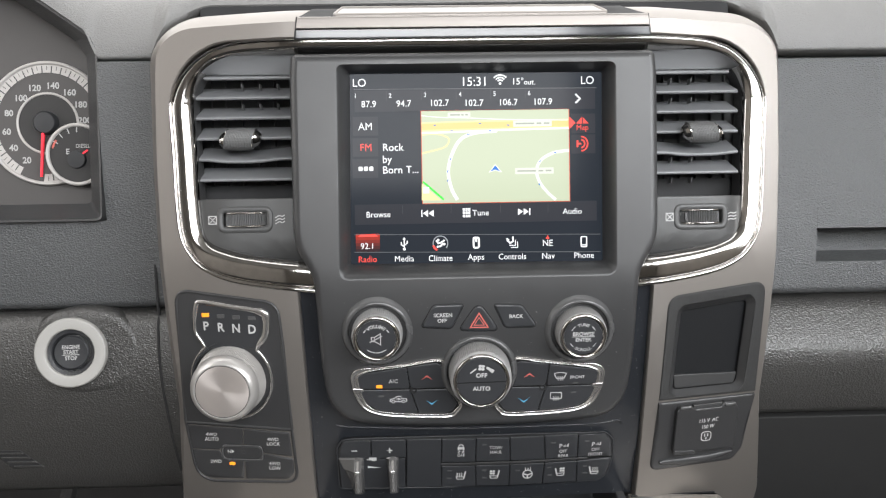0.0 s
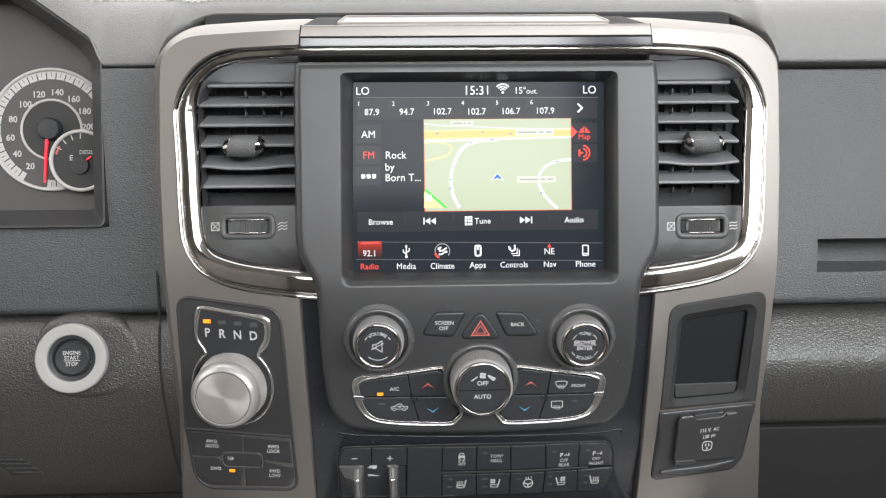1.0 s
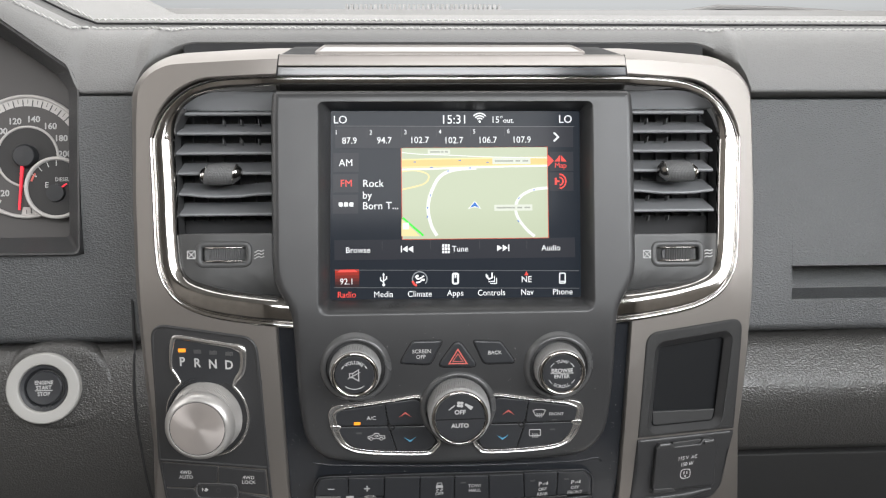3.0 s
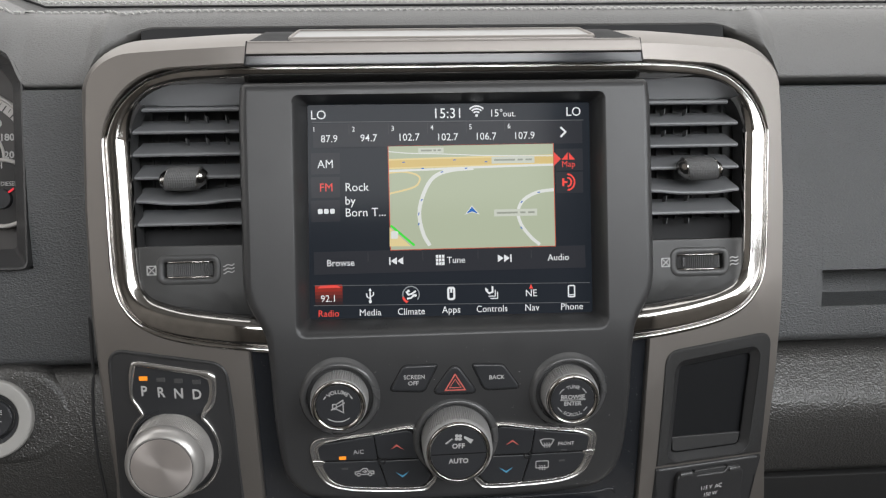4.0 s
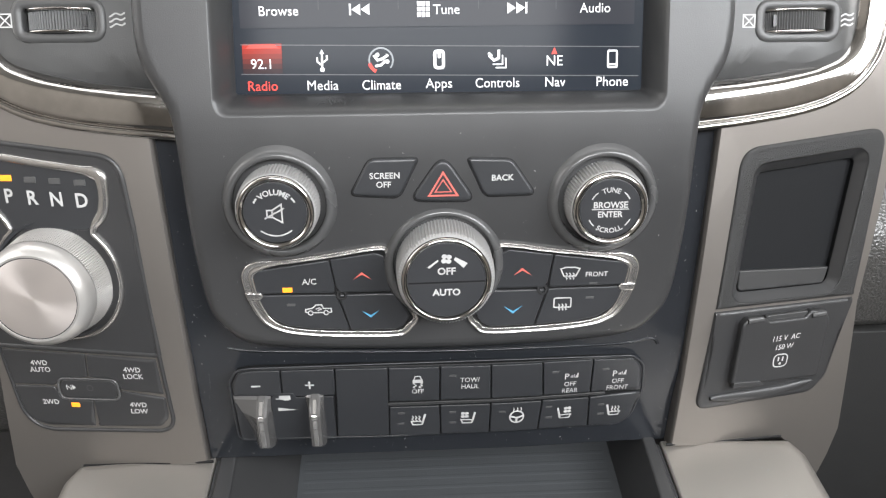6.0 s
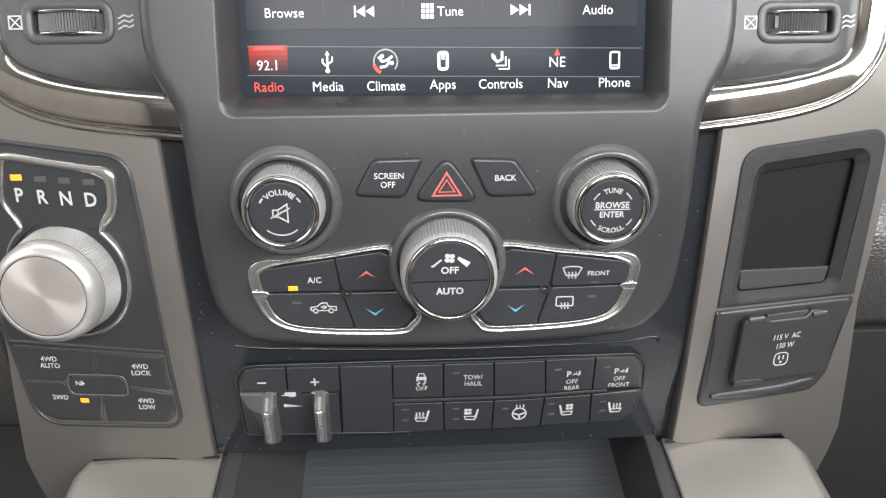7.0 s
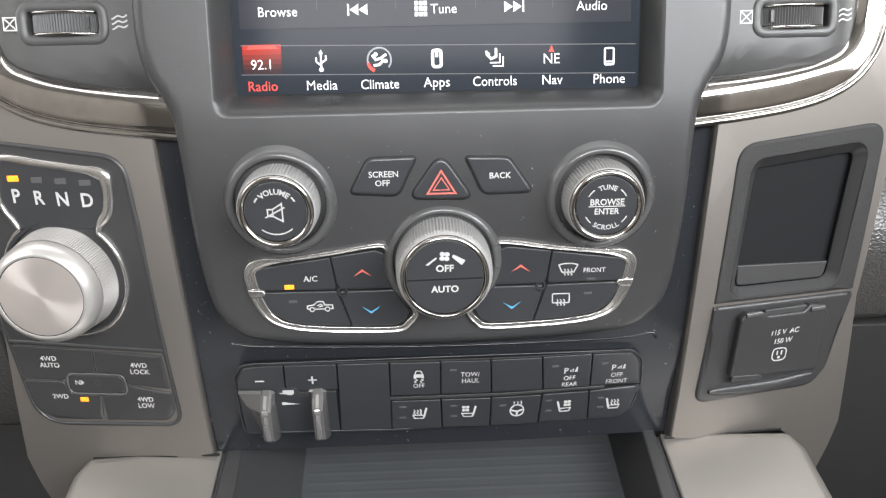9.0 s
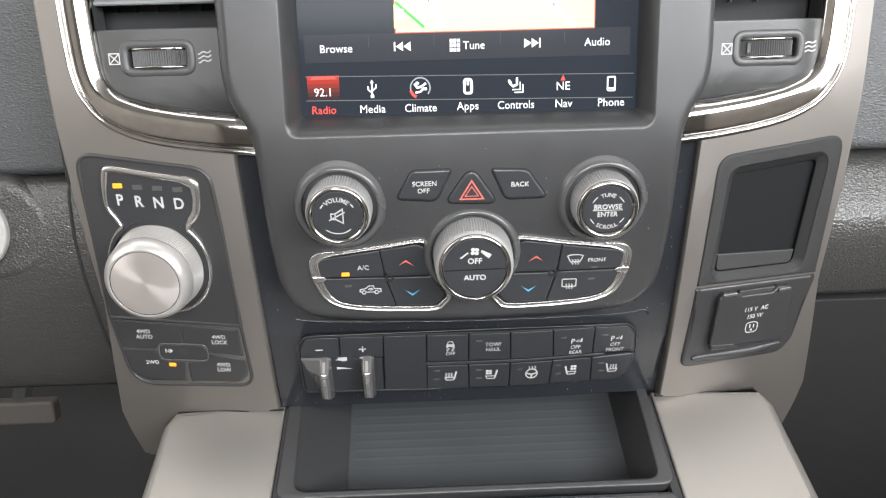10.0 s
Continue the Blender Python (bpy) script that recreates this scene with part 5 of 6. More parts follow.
for u, reach in ((-84.6, (13.6, 13.4, 10.6, 8.0, 5.4, 4.6)), (-60.0, (4.4, 4.6, 4.6, 4.4, 4.2, 3.6))):
    sections = ((-201.5, 1.0), (-203.5, 4.0), (-211, 11.2), (-219, 12.0), (-227.5, 12.6), (-229.4, 10.0))
    lever = part("brake_lever", loft([[(u - r, v, switch_face(u, v) - 1), (u - r, v, switch_face(u, v) + min(1.6, g * 0.4)), (u - 2.5, v, switch_face(u, v) + g - 0.8), (u - 1.5, v, switch_face(u, v) + g), (u + 1.5, v, switch_face(u, v) + g), (u + 2.5, v, switch_face(u, v) + g - 0.8), (u + 3.8, v, switch_face(u, v) + g * 0.5), (u + 3.8, v, switch_face(u, v) - 1)]
                                       for (v, g), r in zip(sections, reach)], closed=True, caps=True), CLEAR, strip, None, "smoked plastic trailer brake lever", sharp=24)
    at = lambda v: max((sections[i][1] + (sections[i + 1][1] - sections[i][1]) * (v - sections[i][0]) / (sections[i + 1][0] - sections[i][0]) for i in range(5) if sections[i + 1][0] <= v <= sections[i][0]), default=0.0)
    for v0, v1, hw in ((-204.0, -209.6, 1.0), (-210.1, -212.6, 1.5), (-213.1, -217.6, 1.1), (-218.0, -227.0, 1.2)):
        part("lever_ridge", loft([[(u + x * hw - 0.1, v, switch_face(u, v) + at(v) + y) for x, y in ((-1, 0.0), (-0.7, 0.55), (0.7, 0.55), (1, 0.0))] for v in (v0, v0 - 0.5, (v0 + v1) / 2, v1 + 0.5, v1)], closed=True, caps=True), LEVER_GLINT, lever, None, "clear edge with painted glint", sharp=30)

# ---- gear selector ----
gear = thing("gear_selector", (-170, -147, -14), "rotary gear selector with aluminium knob in black panel", "gear selector")
gp = rounded([(-206.0, -80.2), (-135.4, -90.0), (-133.0, -120), (-130.6, -181.0), (-207.4, -176.3)], [9, 12, 20, 0.5, 0.5], 8)
part("panel_lip", sweep(gp, 1.4, 1.7, closed=True, base=-0.6), BEZEL, gear, on_stack)
part("panel", plate(gp, th=4, bev=0.8), KEY_DARK, gear, lambda a, b, h: (a, b, stack(a, b) + 0.5 + h), cut=15)
win = rounded([(-191.6, -88.8), (-143.6, -96.0), (-144.8, -111.5), (-153.0, -121.0), (-188.1, -120.4), (-194.2, -111.0)], [3, 4, 4, 2, 2, 4], 5)
window = part("letter_window", plate(win, th=1, bev=0.3), BUTTON, gear, lambda a, b, h: (a, b, stack(a, b) + 1.0 + h))
kc = (-170.5, -143.8)
loop = [(kc[0] + 28.6 * math.cos(radians(a)), kc[1] + 28.6 * math.sin(radians(a))) for a in range(-233, 52, 8)]
neck = spline([loop[-1], (-149.6, -118.8), (-145.0, -112.4), (-143.6, -101.2), (-147.4, -95.8), (-170.8, -91.6), (-187.6, -88.9), (-192.0, -91.6), (-194.0, -108.0), (-190.0, -116.4), loop[0]], 5)
part("chrome_frame", sweep(loop[:-1] + neck[:-1], [1.25 if i < len(loop) - 1 else 1.4 + 0.6 * smooth_step(-105, -96, p[1]) + 1.1 * smooth_step(-152, -147, p[0]) for i, p in enumerate(loop[:-1] + neck[:-1])], 2.1, closed=True, base=0.4), SATIN_CHROME, gear, on_stack, "polished chrome keyhole frame", sharp=60)
top = lambda a, b, h: (a, b, stack(a, b) + 1.0 + h)
for s, p in (("P", (-186.0, -105.4)), ("R", (-175.6, -106.3)), ("N", (-164.7, -107.1)), ("D", (-153.6, -107.7))):
    part("lettering", letters(s, *p, 6.0, bold=0.03, wide=0.92), PRINT, window, top)
for k, p in enumerate(((-185.8, -97.8), (-175.0, -98.7), (-164.2, -99.4), (-153.2, -100.2))):
    part("indicator_lamp", plate(rect(p[0] - 2.6, p[1] - 1.3, p[0] + 2.6, p[1] + 1.3, 0.4), th=0.6, bev=0.2), PRINT_DIM if k else AMBER, window, lambda a, b, h: top(a, b, h + 0.3), "" if k else "lit amber lamp")
kf = tilted(kc[0], kc[1], stack(*kc), 9, 2)
part("knob_well", lathe([(27.8, -2), (27.8, 1.2), (26.6, 0.9), (26.0, -2), (1, -2)], 64), BUTTON, gear, kf)
knob = part("knob", lathe([(25.2, -2)] + [(25.2 - 0.07 * k, 0.62 * k) for k in range(27)] + [(23.2, 17.4), (22.9, 19.2), (22.2, 21.2), (20.8, 23.2), (19.2, 24.3), (18.4, 24.3), (18.1, 23.7)], 300, (1, 27, 0.85, "diamond")), ALUMINIUM, gear, kf, "knurled aluminium rotary knob", sharp=22)
part("knob_face", lathe([(18.1, 23.4), (17.8, 23.9), (12, 24.0), (6, 24.05), (0.05, 24.1)], 96), TURNED, knob, kf, "turned aluminium face", sharp=60)
part("face_groove", sweep(circle(0, 0, 18.2, 72), 0.35, 0.3, closed=True, base=23.7), DEEP, knob, kf)

# ---- four-wheel-drive keys ----
fwd = thing("drive_mode_switch", (-168, -200, -24), "black four-wheel-drive key panel with lit amber lamp", "switch panel")
fo = rounded([(-207.4, -176.6), (-130.7, -181.3), (-128.8, -222.2), (-203.2, -222.6)], [0.5, 0.5, 9, 17], 9)
part("base", plate(fo, th=5, bev=1.0), SEAM, fwd, lambda a, b, h: (a, b, stack(a, b) - 0.2 + h), cut=15)
part("base_lip", sweep(fo, 1.2, 1.7, closed=True, base=-0.6), KEY_DARK, fwd, on_stack)
for pts, r in (([(-206.0, -178.4), (-166.4, -181.0), (-167.4, -192.4), (-180.6, -193.2), (-184.4, -197.0), (-204.3, -196.4)], [0.5, 0.5, 0.5, 4, 2, 1]),
               ([(-165.2, -181.2), (-132.4, -183.0), (-131.4, -201.9), (-152.0, -198.9), (-152.6, -193.8), (-166.2, -192.4)], [0.5, 0.5, 1, 1.5, 4, 0.5]),
               ([(-204.2, -197.7), (-184.6, -198.3), (-182.6, -205.0), (-167.3, -205.8), (-168.6, -220.3), (-201.6, -220.4)], [1, 2, 4, 0.5, 0.5, 15]),
               ([(-166.2, -205.9), (-153.6, -205.4), (-151.8, -200.2), (-131.0, -203.2), (-130.6, -220.2), (-167.4, -220.3)], [0.5, 4, 1.5, 1, 8, 0.5]),
               ([(-181.4, -194.4), (-154.0, -194.8), (-153.8, -204.2), (-181.8, -203.8)], [4, 4, 4, 4])):
    part("key", plate(inset(rounded(pts, r, 6), -0.25), th=3, bev=lambda p: 0.6 + 2.0 * smooth_step(-211, -219, p[1]) + 1.6 * smooth_step(-138, -132, p[0]), steps=4), KEY_DARK, fwd, lambda a, b, h: (a, b, stack(a, b) + 1.0 + h))
part("key_rim", sweep(rounded([(-182.4, -193.6), (-153.2, -194.0), (-152.9, -205.0), (-182.8, -204.6)], 4, 4), 0.65, 0.6, closed=True, base=0.8), LIT_RIM, fwd, on_stack)
for s, p in (("4WD", (-189.2, -185.2)), ("AUTO", (-189.3, -188.8)), ("4WD", (-144.5, -188.4)), ("LOCK", (-144.6, -191.9)), ("2WD", (-188.0, -206.3)), ("4WD", (-144.7, -207.2)), ("LOW", (-144.9, -210.8))):
    part("lettering", letters(s, *p, 2.5, bold=0.025), PRINT, fwd, top)
p = -177.2, -198.2
part("lettering", letters("N", p[0], p[1], 2.7, bold=0.01), PRINT, fwd, top)
part("selector_dot", stroke(circle(-166.9, -198.5, 1.5, 14), 0.35, closed=True), PRINT_DIM, fwd, top)
part("neutral_mark", sheet([(p[0] + 1.6, p[1] + 1.5), (p[0] + 3.4, p[1]), (p[0] + 1.6, p[1] - 1.5)], 0.15), PRINT, fwd, top)
p = -176.0, -207.9
part("indicator_lamp", plate(rect(p[0] - 2.1, p[1] - 1.2, p[0] + 2.1, p[1] + 1.2, 0.5), th=0.6, bev=0.2), AMBER, fwd, lambda a, b, h: top(a, b, h + 0.3), "lit amber lamp")

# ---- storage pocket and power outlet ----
# Near-black colour carries the shade of a deeper pocket than is modelled.
CAVITY_BACK = material("shade-dark pocket lining", (0.010, 0.0105, 0.0115), 0.6, specular=0.15)
pocket = thing("storage_pocket", (168, -125, -12), "textured black open pocket in the silver console", "storage pocket")
pk = rounded([(128.4, -166.2), (131.6, -90.9), (207.0, -82.2), (205.2, -164.8)], [0.5, 11, 9, 0.5], 8)
mouth = rounded([(140.0, -159.5), (143.4, -102.2), (194.6, -96.4), (190.2, -158.6)], [3.5, 3, 3, 5], 8)
lip = inset(mouth, -4.2)
part("frame", plate(pk, [lip], th=5, bev=1.8, hbev=1.0), RUBBER, pocket, lambda a, b, h: (a, b, stack(a, b) + 1.2 + h), cut=15)
part("lip_slope", loft([[on_stack(u, v, 0.6) for u, v in lip], [on_stack(u, v, -3.2) for u, v in inset(mouth, -0.8)], [on_stack(u, v, -4.5) for u, v in mouth]]), BEZEL, pocket, sharp=30)
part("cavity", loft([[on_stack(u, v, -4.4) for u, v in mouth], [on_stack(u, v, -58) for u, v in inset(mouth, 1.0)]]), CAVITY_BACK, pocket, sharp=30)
# Shallow sheet closes the pocket, dark in colour in place of depth.
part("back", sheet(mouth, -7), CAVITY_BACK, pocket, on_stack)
ledge = [(140.6, -148.6), (190.6, -150.0), (189.4, -158.4), (141.4, -159.2)]
part("ledge", plate(rounded(ledge, [0.3, 0.3, 3, 3], 4), th=2, bev=0.8), BLACK, pocket, lambda a, b, h: (a, b, stack(a, b) - 4.6 + h))
outlet = thing("power_outlet", (168, -192, -18), "covered household power outlet with black hinged lid", "power outlet")
op = rounded([(128.0, -167.2), (205.0, -165.6), (199.2, -209), (192, -218.6), (125.0, -220.8)], [0.5, 0.5, 10, 10, 7], 8)
part("frame", plate(op, th=6, bev=2.6, steps=4), KEY_DARK, outlet, lambda a, b, h: (a, b, stack(a, b) + 1.6 + h), cut=15)
part("scoop_ridge", sweep(spline([(131.8, -213.6), (150.9, -214.6), (170.8, -214.0), (189.6, -210.2)], 6), [1.0 + 2.4 * math.sin(math.pi * k / 18) ** 0.5 for k in range(19)], 2.6, base=1.2), BEZEL, outlet, on_stack)
LT = 6.5
lid_pts = [(140.3, -206.4), (141.4, -173.8), (144.0, -170.3), (152.2, -170.5), (156.0, -172.9), (175.5, -172.5), (178.4, -169.2), (186.6, -169.7), (190.0, -174.8), (190.2, -206.8)]
top = lambda a, b, h: (a, b, stack(a, b) + LT + h)
lid = part("lid", plate(rounded(lid_pts, [3, 3, 2.5, 1, 1, 1, 1, 2.5, 3, 3], 4), th=9, bev=1.6, steps=4), KEY_DARK, outlet, top)
part("hinge_tab", plate(rounded([(153.5, -174.5), (154.6, -170.4), (177.2, -169.6), (178.6, -174.0)], 0.8, 3), th=3, bev=0.7), BLACK, lid, lambda a, b, h: top(a, b, h - 1.6))
# Rounds on the hinge ears, paler in colour for their caught light.
for u0, u1 in ((143.6, 151.8), (178.8, 186.4)):
    part("hinge_ear", sweep([(u0, -171.9), ((u0 + u1) / 2, -171.7), (u1, -171.5)], 1.5, 1.3, base=-0.3), LIT_RIM, lid, top, "rounded hinge ear")
part("finger_lip", plate(rounded([(140.8, -207.4), (141.2, -204.0), (155.6, -204.6), (158.2, -206.6), (157.6, -207.6)], 0.8, 3), th=3, bev=0.7), BEZEL, lid, lambda a, b, h: top(a, b, h + 0.9))
part("lettering", letters("115 V  AC", 166.2, -182.3, 2.7, bold=0.016, turn=3, shear=0.15, wide=0.92), PRINT, lid, top)
part("lettering", letters("150 W", 166.0, -187.2, 2.7, bold=0.016, turn=3, shear=0.15, wide=0.92), PRINT, lid, top)
p = 165.5, -194.7
part("socket_symbol", join(stroke(rounded([(p[0] - 3.8, p[1] - 3.4), (p[0] + 3.8, p[1] - 3.4), (p[0] + 3.8, p[1] + 3.4), (p[0] - 3.8, p[1] + 3.4)], 2.6, 4), 0.6, closed=True),
                           sheet(rect(p[0] - 1.6, p[1] - 0.3, p[0] - 0.8, p[1] + 2.0), 0.15), sheet(rect(p[0] + 0.8, p[1] - 0.3, p[0] + 1.6, p[1] + 2.0), 0.15), sheet(circle(p[0], p[1] - 1.7, 0.7, 10), 0.15)), PRINT, lid, top)


# ---- floor console: painted shelves and the bin between them ----
def slope(w):
    return -242 - 0.48 * (w + 35)


def on_slope(u, s, h):
    """s: way along the slope towards the seats from its upper end; h: above it."""
    return u, -242 - 0.433 * s + 0.902 * h, -35 + 0.902 * s + 0.433 * h


for side in (1, -1):
    m = (lambda g: g) if side > 0 else mirror_u
    shelf = thing("console_shelf", (side * 148, slope(30), 30), "satin grey painted side shelf of the floor console", "console trim", "console side shelves")
    edge = 112.0 if side > 0 else 113.2
    so_ = rounded([(edge + 0.4, -3), (181, -3), (186, 8), (189, 300), (edge, 300)], [1, 4, 12, 2, 1], 5)
    part("shelf_top", m(plate(so_, th=60, bev=lambda p: 6.0 if p[0] > 178 else 1.2, steps=5)), SHELF, shelf, on_slope, cut=25, sharp=24)
    part("shelf_seam", m(sweep([(113.5, -240.6), (150, -242.6), (180.5, -244.6)], 0.9, 0.7)), SEAM, shelf, on_stack)
    part("shelf_gap", m(plate([(107, -2), (edge, -2), (edge - 0.4, 300), (107, 300)], th=10, bev=0.5)), DEEP, shelf, lambda a, b, h: on_slope(a, b, h - 1.5))
bin_ = thing("storage_bin", (0, slope(0), 0), "open black plastic storage bin in the floor console", "storage bin")
b_in = rounded([(-104, -20), (104, -20), (101.5, 57.5), (-101, 57.5)], [1, 1, 7, 7], 6)
b_low = rounded([(-78, -60), (96, -60), (95, 50), (-76, 50)], [2, 2, 7, 7], 6)
part("bin_rim", plate(rounded([(-111.4, -22), (110.2, -22), (110.2, 62), (-111.4, 62)], [1, 1, 8, 8], 6), [b_in], th=8, bev=1.2, hbev=1.5), BEZEL, bin_, on_slope)
part("bin_wall", loft([[on_slope(u, s, -0.5) for u, s in b_in], [on_slope(u, s, -34) for u, s in b_low]]), BEZEL, bin_, sharp=30)
part("bin_floor", sheet(b_low, -33.5), BIN, bin_, on_slope)
for k in range(11):
    part("floor_rib", sweep([(-74, -44 + 6.4 * k), (92, -44 + 6.4 * k)], 1.2, 0.08, 8), BIN, bin_, lambda a, b, h: on_slope(a, b, h - 33.5))
rear = thing("floor_console", (0, slope(90), 80), "black floor console with charcoal sliding cover", "floor console")
part("cover", plate(rounded([(-110.5, 65.5), (110, 65.5), (110, 300), (-111.5, 300)], [6, 6, 2, 2], 5), th=40, bev=2.5), BEZEL, rear, lambda a, b, h: on_slope(a, b, h - 0.6))
part("cover_slot", plate(rect(-15, 66.8, 98, 68.2, 0.5), th=1, bev=0.2), GLOSS, rear, lambda a, b, h: on_slope(a, b, h - 0.3))
for s in (1, -1):
    m = (lambda g: g) if s > 0 else mirror_u
    part("side_wall", m(loft([[(u, v, w) for u, v in ((206, 70), (214, 0), (214, -100), (212, -180), (204, -262), (188, -330), (184, -800))] for w in (-58, -200)], closed=False)), BLACK, rear)
    part("foot_wall", m(loft([[(176, -290, -50), (183, -276, 40), (186, -300, 120), (186, -380, 260)], [(170, -800, -50), (175, -800, 40), (178, -800, 120), (178, -800, 260)]], closed=False)), BLACK, rear)
    part("foot_trim", m(tube([(226, -245, -78), (225, -262, -82), (221, -274, -86), (214, -281, -88)], 2.6, 8)), BEZEL, rear)

# ---- start button ----
start = thing("start_button", (-298, -128, -52), "round engine start button in a pale grey ring", "start button")
sf = tilted(-298.8, -128.9, -53.5, -2, -4)
boss = spline([(-331, -128), (-323, -104), (-298, -95.5), (-268, -99), (-250, -117), (-247, -140), (-266, -158), (-298, -162), (-323, -152)], 6, closed=True)
part("boss", plate(boss, th=16, bev=7.0, steps=5), LEATHER_LOW, start, flat(-55.5), sharp=60)
part("ring", lathe([(26.0, 0), (25.9, 2.9), (25.3, 4.0), (24.3, 4.5), (18.3, 4.2), (17.4, 3.6), (17.1, 2.6), (17.1, -4)], 72), RING_GREY, start, sf, "pale grey ring", sharp=60)
part("inner_bezel", lathe([(17.5, 0.5), (17.0, 1.2), (14.5, 0.8), (12.9, -1.5), (1, -1.5)], 64), BUTTON, start, sf)
push = part("button", lathe([(12.5, -1.5), (12.4, 1.2), (11.6, 2.0), (6, 1.6), (0.05, 1.5)], 64), BUTTON, start, sf)
sft = lambda x, y, h: sf(x, y, 1.9 + h)
for s, y in (("ENGINE", 4.2), ("START", 0.5), ("STOP", -4.1)):
    part("lettering", letters(s, 0, y, 2.8, bold=0.03, wide=0.9), PRINT, push, sft)
part("rule", stroke([(-6.0, -1.7), (6.0, -1.7)], 0.5), PRINT, push, sft)
part("lamp_window", join(stroke(circle(-4.6, -14.6, 1.7, 14), 0.5), stroke(circle(0, -15.2, 1.7, 14), 0.5), stroke(circle(4.6, -14.6, 1.7, 14), 0.5)), PRINT_DIM, start, lambda x, y, h: sf(x, y, 1.4 + h))

# ---- instrument cluster ----
DIAL_DARK = material("dark dial middle", (0.035, 0.034, 0.034), 0.5, specular=0.25)
cluster = thing("instrument_cluster", (-350, 40, -90), "instrument cluster with silver-ringed speedometer and fuel gauge", "instrument cluster")
c_out = rounded([(-270.5, -31.5), (-270.5, 92), (-276, 104), (-345, 153), (-520, 153), (-520, -31.5)], [6, 8, 8, 10, 0, 0], 6)
c_in = rounded([(-286, -18), (-286, 92), (-294, 104), (-352, 145), (-510, 145), (-510, -18)], [4, 8, 8, 10, 0, 0], 6)
part("hood_frame", loft([[(u, v, -66) for u, v in inset(c_out, -1.5)], [(u, v, -47.5) for u, v in c_out], [(u, v, -48.0) for u, v in inset(c_out, 1.5)], [(u, v, -51) for u, v in inset(c_out, 2.6)], [(u, v, -66) for u, v in c_in], [(u, v, -94) for u, v in c_in]]), BEZEL, cluster, sharp=28)
c_low = c_in
part("face", sheet(c_low, -92), DIAL, cluster, flat(0))
gc = (-328.4, 46.1)


def gauge(name, c, r, needle_to, h):
    part(name, join(sheet(circle(*c, r, 64), h)), DIAL, cluster, flat(-91), "dark dial face")
    part("dial_rim", sweep(circle(*c, r, 72), 1.5, 2.5, closed=True, base=h), DIAL_RING, cluster, flat(-91), "silver rim", sharp=60)


gauge("speedometer", gc, 47.2, None, 1.0)
part("scale_band", join(*[sheet([(gc[0] + q * math.cos(radians(a)), gc[1] + q * math.sin(radians(a))) for q, a in ((45.8, a0), (45.8, a0 + 6), (39.6, a0 + 6), (39.6, a0))], 1.4) for a0 in range(-96, 240, 6)]), DIAL_RING, cluster, flat(-91), "silver scale band")
part("tick", join(*[stroke([(gc[0] + q * math.cos(radians(a)), gc[1] + q * math.sin(radians(a))) for q in ((38.2 if k % 2 == 0 else 41.5), 44.8)], 0.9 if k % 2 == 0 else 0.5, 1.7) for k, a in enumerate(range(-96, 238, 5))]), PRINT_DIM, cluster, flat(-91))
part("inner_rim", sweep(circle(*gc, 23.4, 56), 1.0, 1.2, closed=True, base=1.2), DIAL_RING, cluster, flat(-91))
part("inner_disc", sheet(circle(*gc, 23, 48), 1.3), DIAL_DARK, cluster, flat(-91))
part("hub", lathe([(9, 1), (9, 6), (7.8, 7.6), (0.05, 8)], 40), BUTTON, cluster, lambda a, b, h: (gc[0] + a, gc[1] + b, -91 + h))
part("needle", loft([[(gc[0] - 2.4, gc[1] - 5, -84), (gc[0] - 0.2, gc[1] - 5, -84), (gc[0] - 0.2, gc[1] - 5, -86), (gc[0] - 2.4, gc[1] - 5, -86)], [(gc[0] - 4.8, gc[1] - 42, -84.6), (gc[0] - 3.4, gc[1] - 42, -84.6), (gc[0] - 3.4, gc[1] - 42, -86), (gc[0] - 4.8, gc[1] - 42, -86)]], caps=True), NEEDLE, cluster, None, "red needle")
for s, p in (("20", (-345.3, 17.6)), ("40", (-355.2, 27.4)), ("60", (-360.2, 40.1)), ("80", (-357.9, 54.5)), ("100", (-348.3, 66.1)), ("120", (-337.6, 73.8)), ("140", (-323.3, 75.4)), ("160", (-310.6, 70.0)), ("180", (-302.3, 60.4)), ("200", (-299.4, 48.1))):
    part("lettering", letters(s, *p, 4.7, bold=0.045), PRINT, cluster, flat(-89.2))
fc = (-302.0, 20.6)
part("fuel_gauge", lathe([(23, -3), (23, 0), (22.4, 0.4), (0.05, 0.4)], 56), DIAL_DARK, cluster, lambda a, b, h: (fc[0] + a, fc[1] + b, -81 + h), "small dark fuel dial")
part("dial_rim", sweep(circle(*fc, 22.8, 60), 1.5, 2.0, closed=True, base=0.4), DIAL_RING, cluster, flat(-81), "silver rim", sharp=60)
part("lettering", letters("E", -309.2, 22.9, 4.2, bold=0.02), PRINT, cluster, flat(-80.2))
part("lettering", letters("DIESEL", -297.5, 27.1, 3.0, bold=0.01, wide=0.85), PRINT, cluster, flat(-80.2))
part("scale", join(*[stroke([(fc[0] + q * math.cos(radians(a)), fc[1] + q * math.sin(radians(a))) for q in (17, 22)], 0.8) for a in (150, 130, 110, 90)]), PRINT, cluster, flat(-80.4))
part("scale_mark", stroke([(fc[0] + 19.5 * math.cos(radians(a)), fc[1] + 19.5 * math.sin(radians(a))) for a in (165, 155, 145)], 1.6), RED, cluster, flat(-80.4))
part("fuel_needle", join(lathe([(7, 0), (6.6, 3), (0.05, 3.2)], 24)), BUTTON, cluster, lambda a, b, h: (fc[0] + a - 2 + 2, fc[1] + b - 4, -80.5 + h))
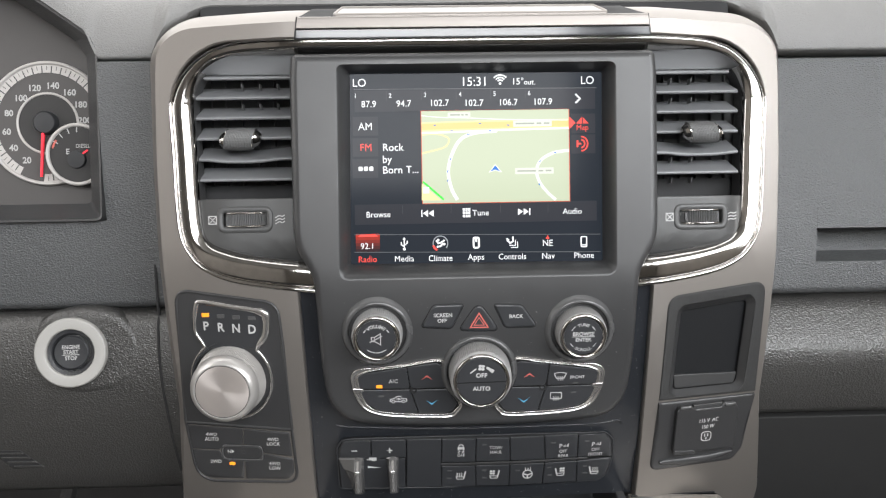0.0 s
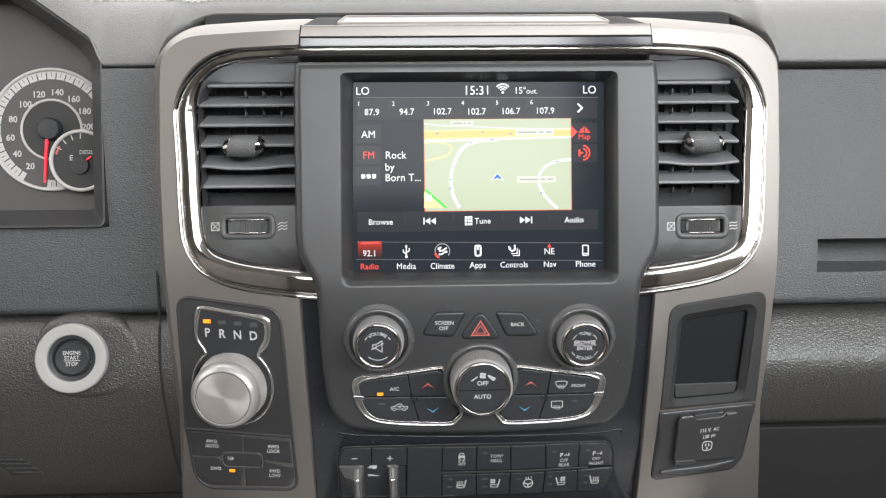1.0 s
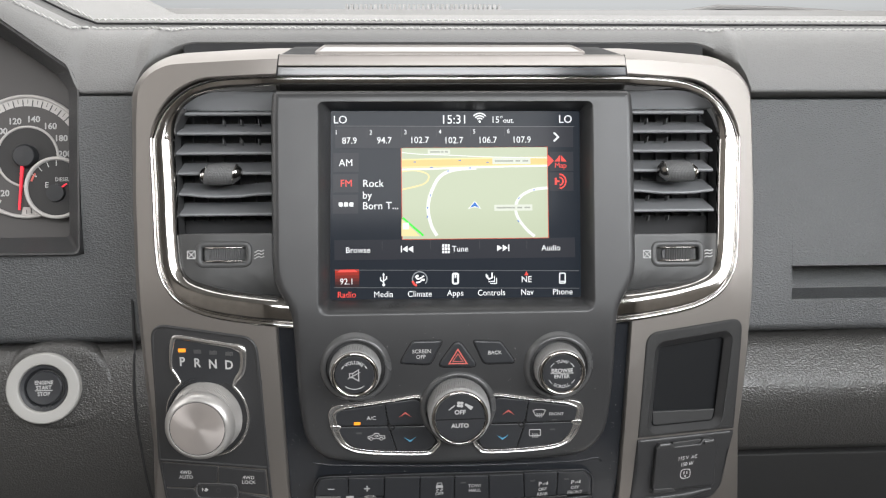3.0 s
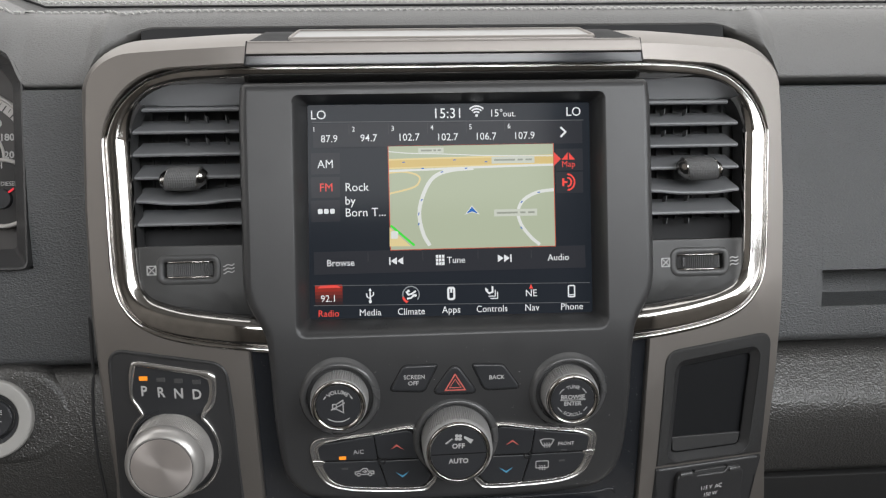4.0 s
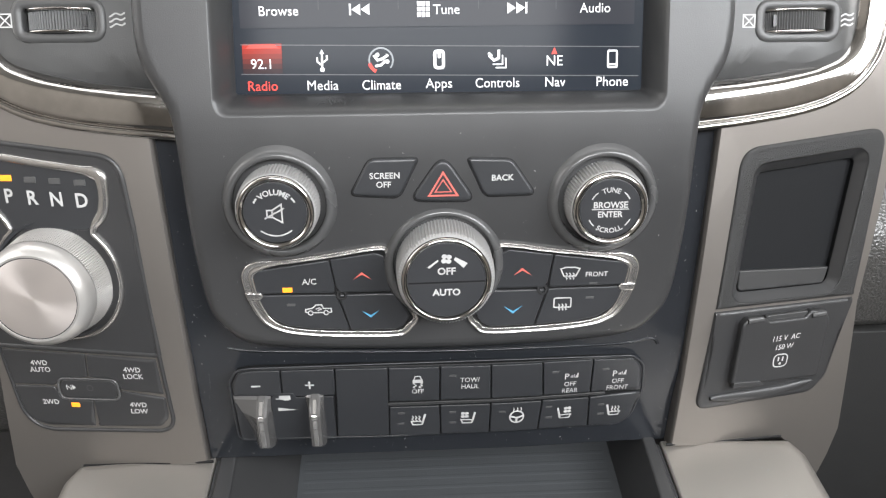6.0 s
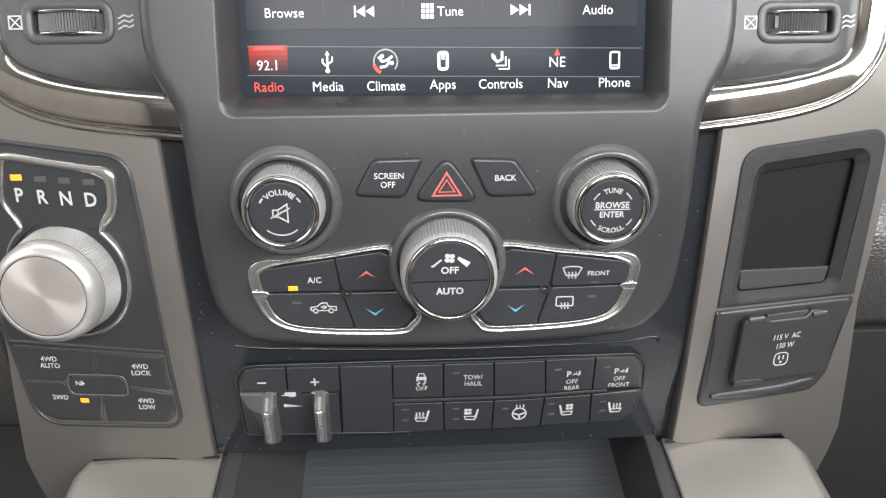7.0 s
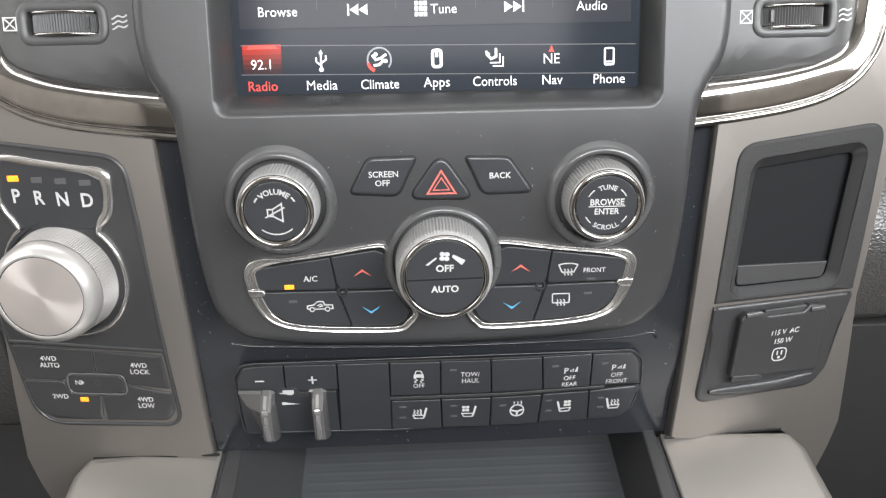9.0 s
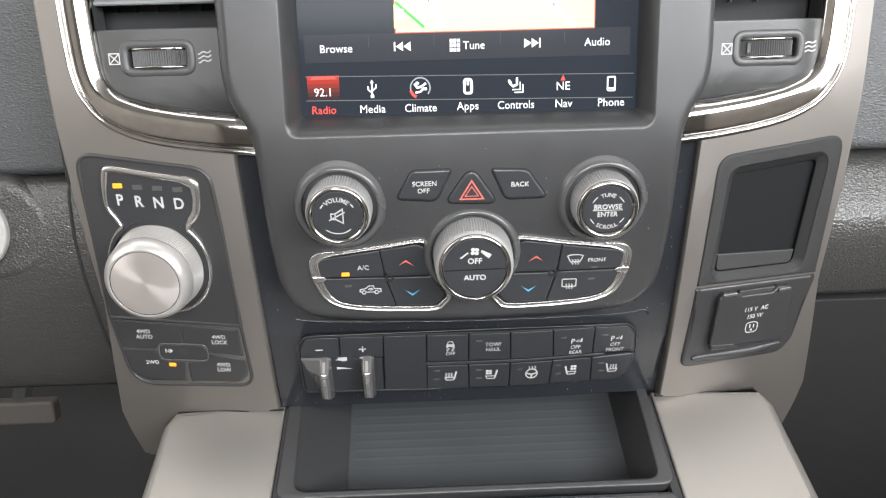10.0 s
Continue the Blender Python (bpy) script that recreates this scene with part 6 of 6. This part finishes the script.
part("fuel_pointer", stroke([(fc[0] + 2, fc[1] - 2), (fc[0] + 9, fc[1] + 3)], 1.3), NEEDLE, cluster, flat(-78))

# ---- driver's footwell ----
pedal = thing("brake_pedal", (-440, -375, -330), "worn black brake pedal over dark carpet", "pedal")
part("pad", plate(rect(-500, -385, -412, -360, 5), th=14, bev=3), PEDAL, pedal, flat(-326))
part("arm", tube([(-452, -370, -338), (-452, -250, -420), (-452, -80, -480)], 9, 8), CARPET, pedal)
mark_ = thing("lower_vent", (-340, -210, -66), "small slotted vent in the lower dashboard", "vent")
vent_face = lambda a, b, h: (a, b, -67 - 0.39 * (-200 - b) + h)
part("recess", plate(rounded([(-372, -206), (-348, -206.5), (-333, -222), (-357, -222.5)], 1.5, 3), th=3, bev=0.5), DEEP, mark_, lambda a, b, h: vent_face(a, b, h + 0.5))
for k in range(4):
    part("slat", plate(rounded([(-369 + 4.2 * k, -207.8 - 3.9 * k), (-347 + 4.2 * k, -208.2 - 3.9 * k), (-345.6 + 4.2 * k, -209.8 - 3.9 * k), (-367.6 + 4.2 * k, -209.4 - 3.9 * k)], 0.4, 2), th=2, bev=0.4), LEATHER_LOW, mark_, lambda a, b, h: vent_face(a, b, h + 1.3))

# ---- wiper lying outside the windshield ----
wiper = thing("wiper", (330, 327, -605), "glare-greyed wiper arm resting at the foot of the windshield", "wiper")
# Grey in place of black: the sky's glare is put into the colour.
part("blade", loft([[(u, 324, -606 + 8 * k), (u, 327 + 7 * k, -608), (u, 328 + 7 * k, -603), (u, 324, -598)] for u, k in ((205, 0.0), (230, 0.8), (320, 1.2), (470, 1.0), (600, 0.6))], caps=True), KNOB_GREY, wiper)
part("arm", tube([(380, 328, -596), (440, 337, -594), (540, 334, -592), (660, 326, -590)], 4.5, 8), KNOB_GREY, wiper)

# ---- dust and specks ----
rng = random.Random(7)


def specks(n, place, surf, lo=0.08, hi=0.2):
    geo = []
    for _ in range(n):
        u, v = place()
        r, a = rng.uniform(lo, hi), rng.uniform(0, 6.28)
        k = rng.choice((1, 1, 1, 3.5))
        geo.append(sheet([(u + r * k * math.cos(a), v + r * k * math.sin(a)), (u - r * math.sin(a), v + r * math.cos(a)), (u - r * k * math.cos(a), v - r * k * math.sin(a)), (u + r * math.sin(a), v - r * math.cos(a))], 0.1))
    return join(*geo)


DUST = material("pale dust", (0.26, 0.26, 0.25), 0.9)
gp_surf = lambda a, b, h: (a, b, gloss_face(a, b) + h)
part("dust", specks(110, lambda: (rng.choice((-1, 1)) * rng.uniform(108.5, 116), rng.uniform(-238, -85)), gp_surf), DUST, surround, gp_surf, "scattered pale dust", kind="stuff")
part("dust", specks(60, lambda: (rng.uniform(-112, 112), rng.uniform(-239, -230)), gp_surf), DUST, surround, gp_surf, "scattered pale dust", kind="stuff")
part("dust", specks(90, lambda: (rng.uniform(-104, 104), rng.uniform(-190, -176)), gp_surf), DUST, surround, gp_surf, "scattered pale dust", kind="stuff")
su0, sv0 = -40.4, -68.3
part("smudge", specks(45, lambda: (rng.gauss(su0, 3.4), rng.gauss(sv0, 0.8)), None, 0.1, 0.3), DEEP, panel, on_centre, "small dark smudge", kind="stuff")
part("dust", specks(150, lambda: (rng.uniform(-102, 102), rng.uniform(-172, -82)), None, 0.06, 0.19), DUST, panel, on_centre, "scattered pale dust", kind="stuff")
part("dust", specks(30, lambda: (rng.uniform(120, 180), rng.uniform(5, 90)), None, 0.1, 0.3), DUST, rear, on_slope, "scattered pale dust", kind="stuff")
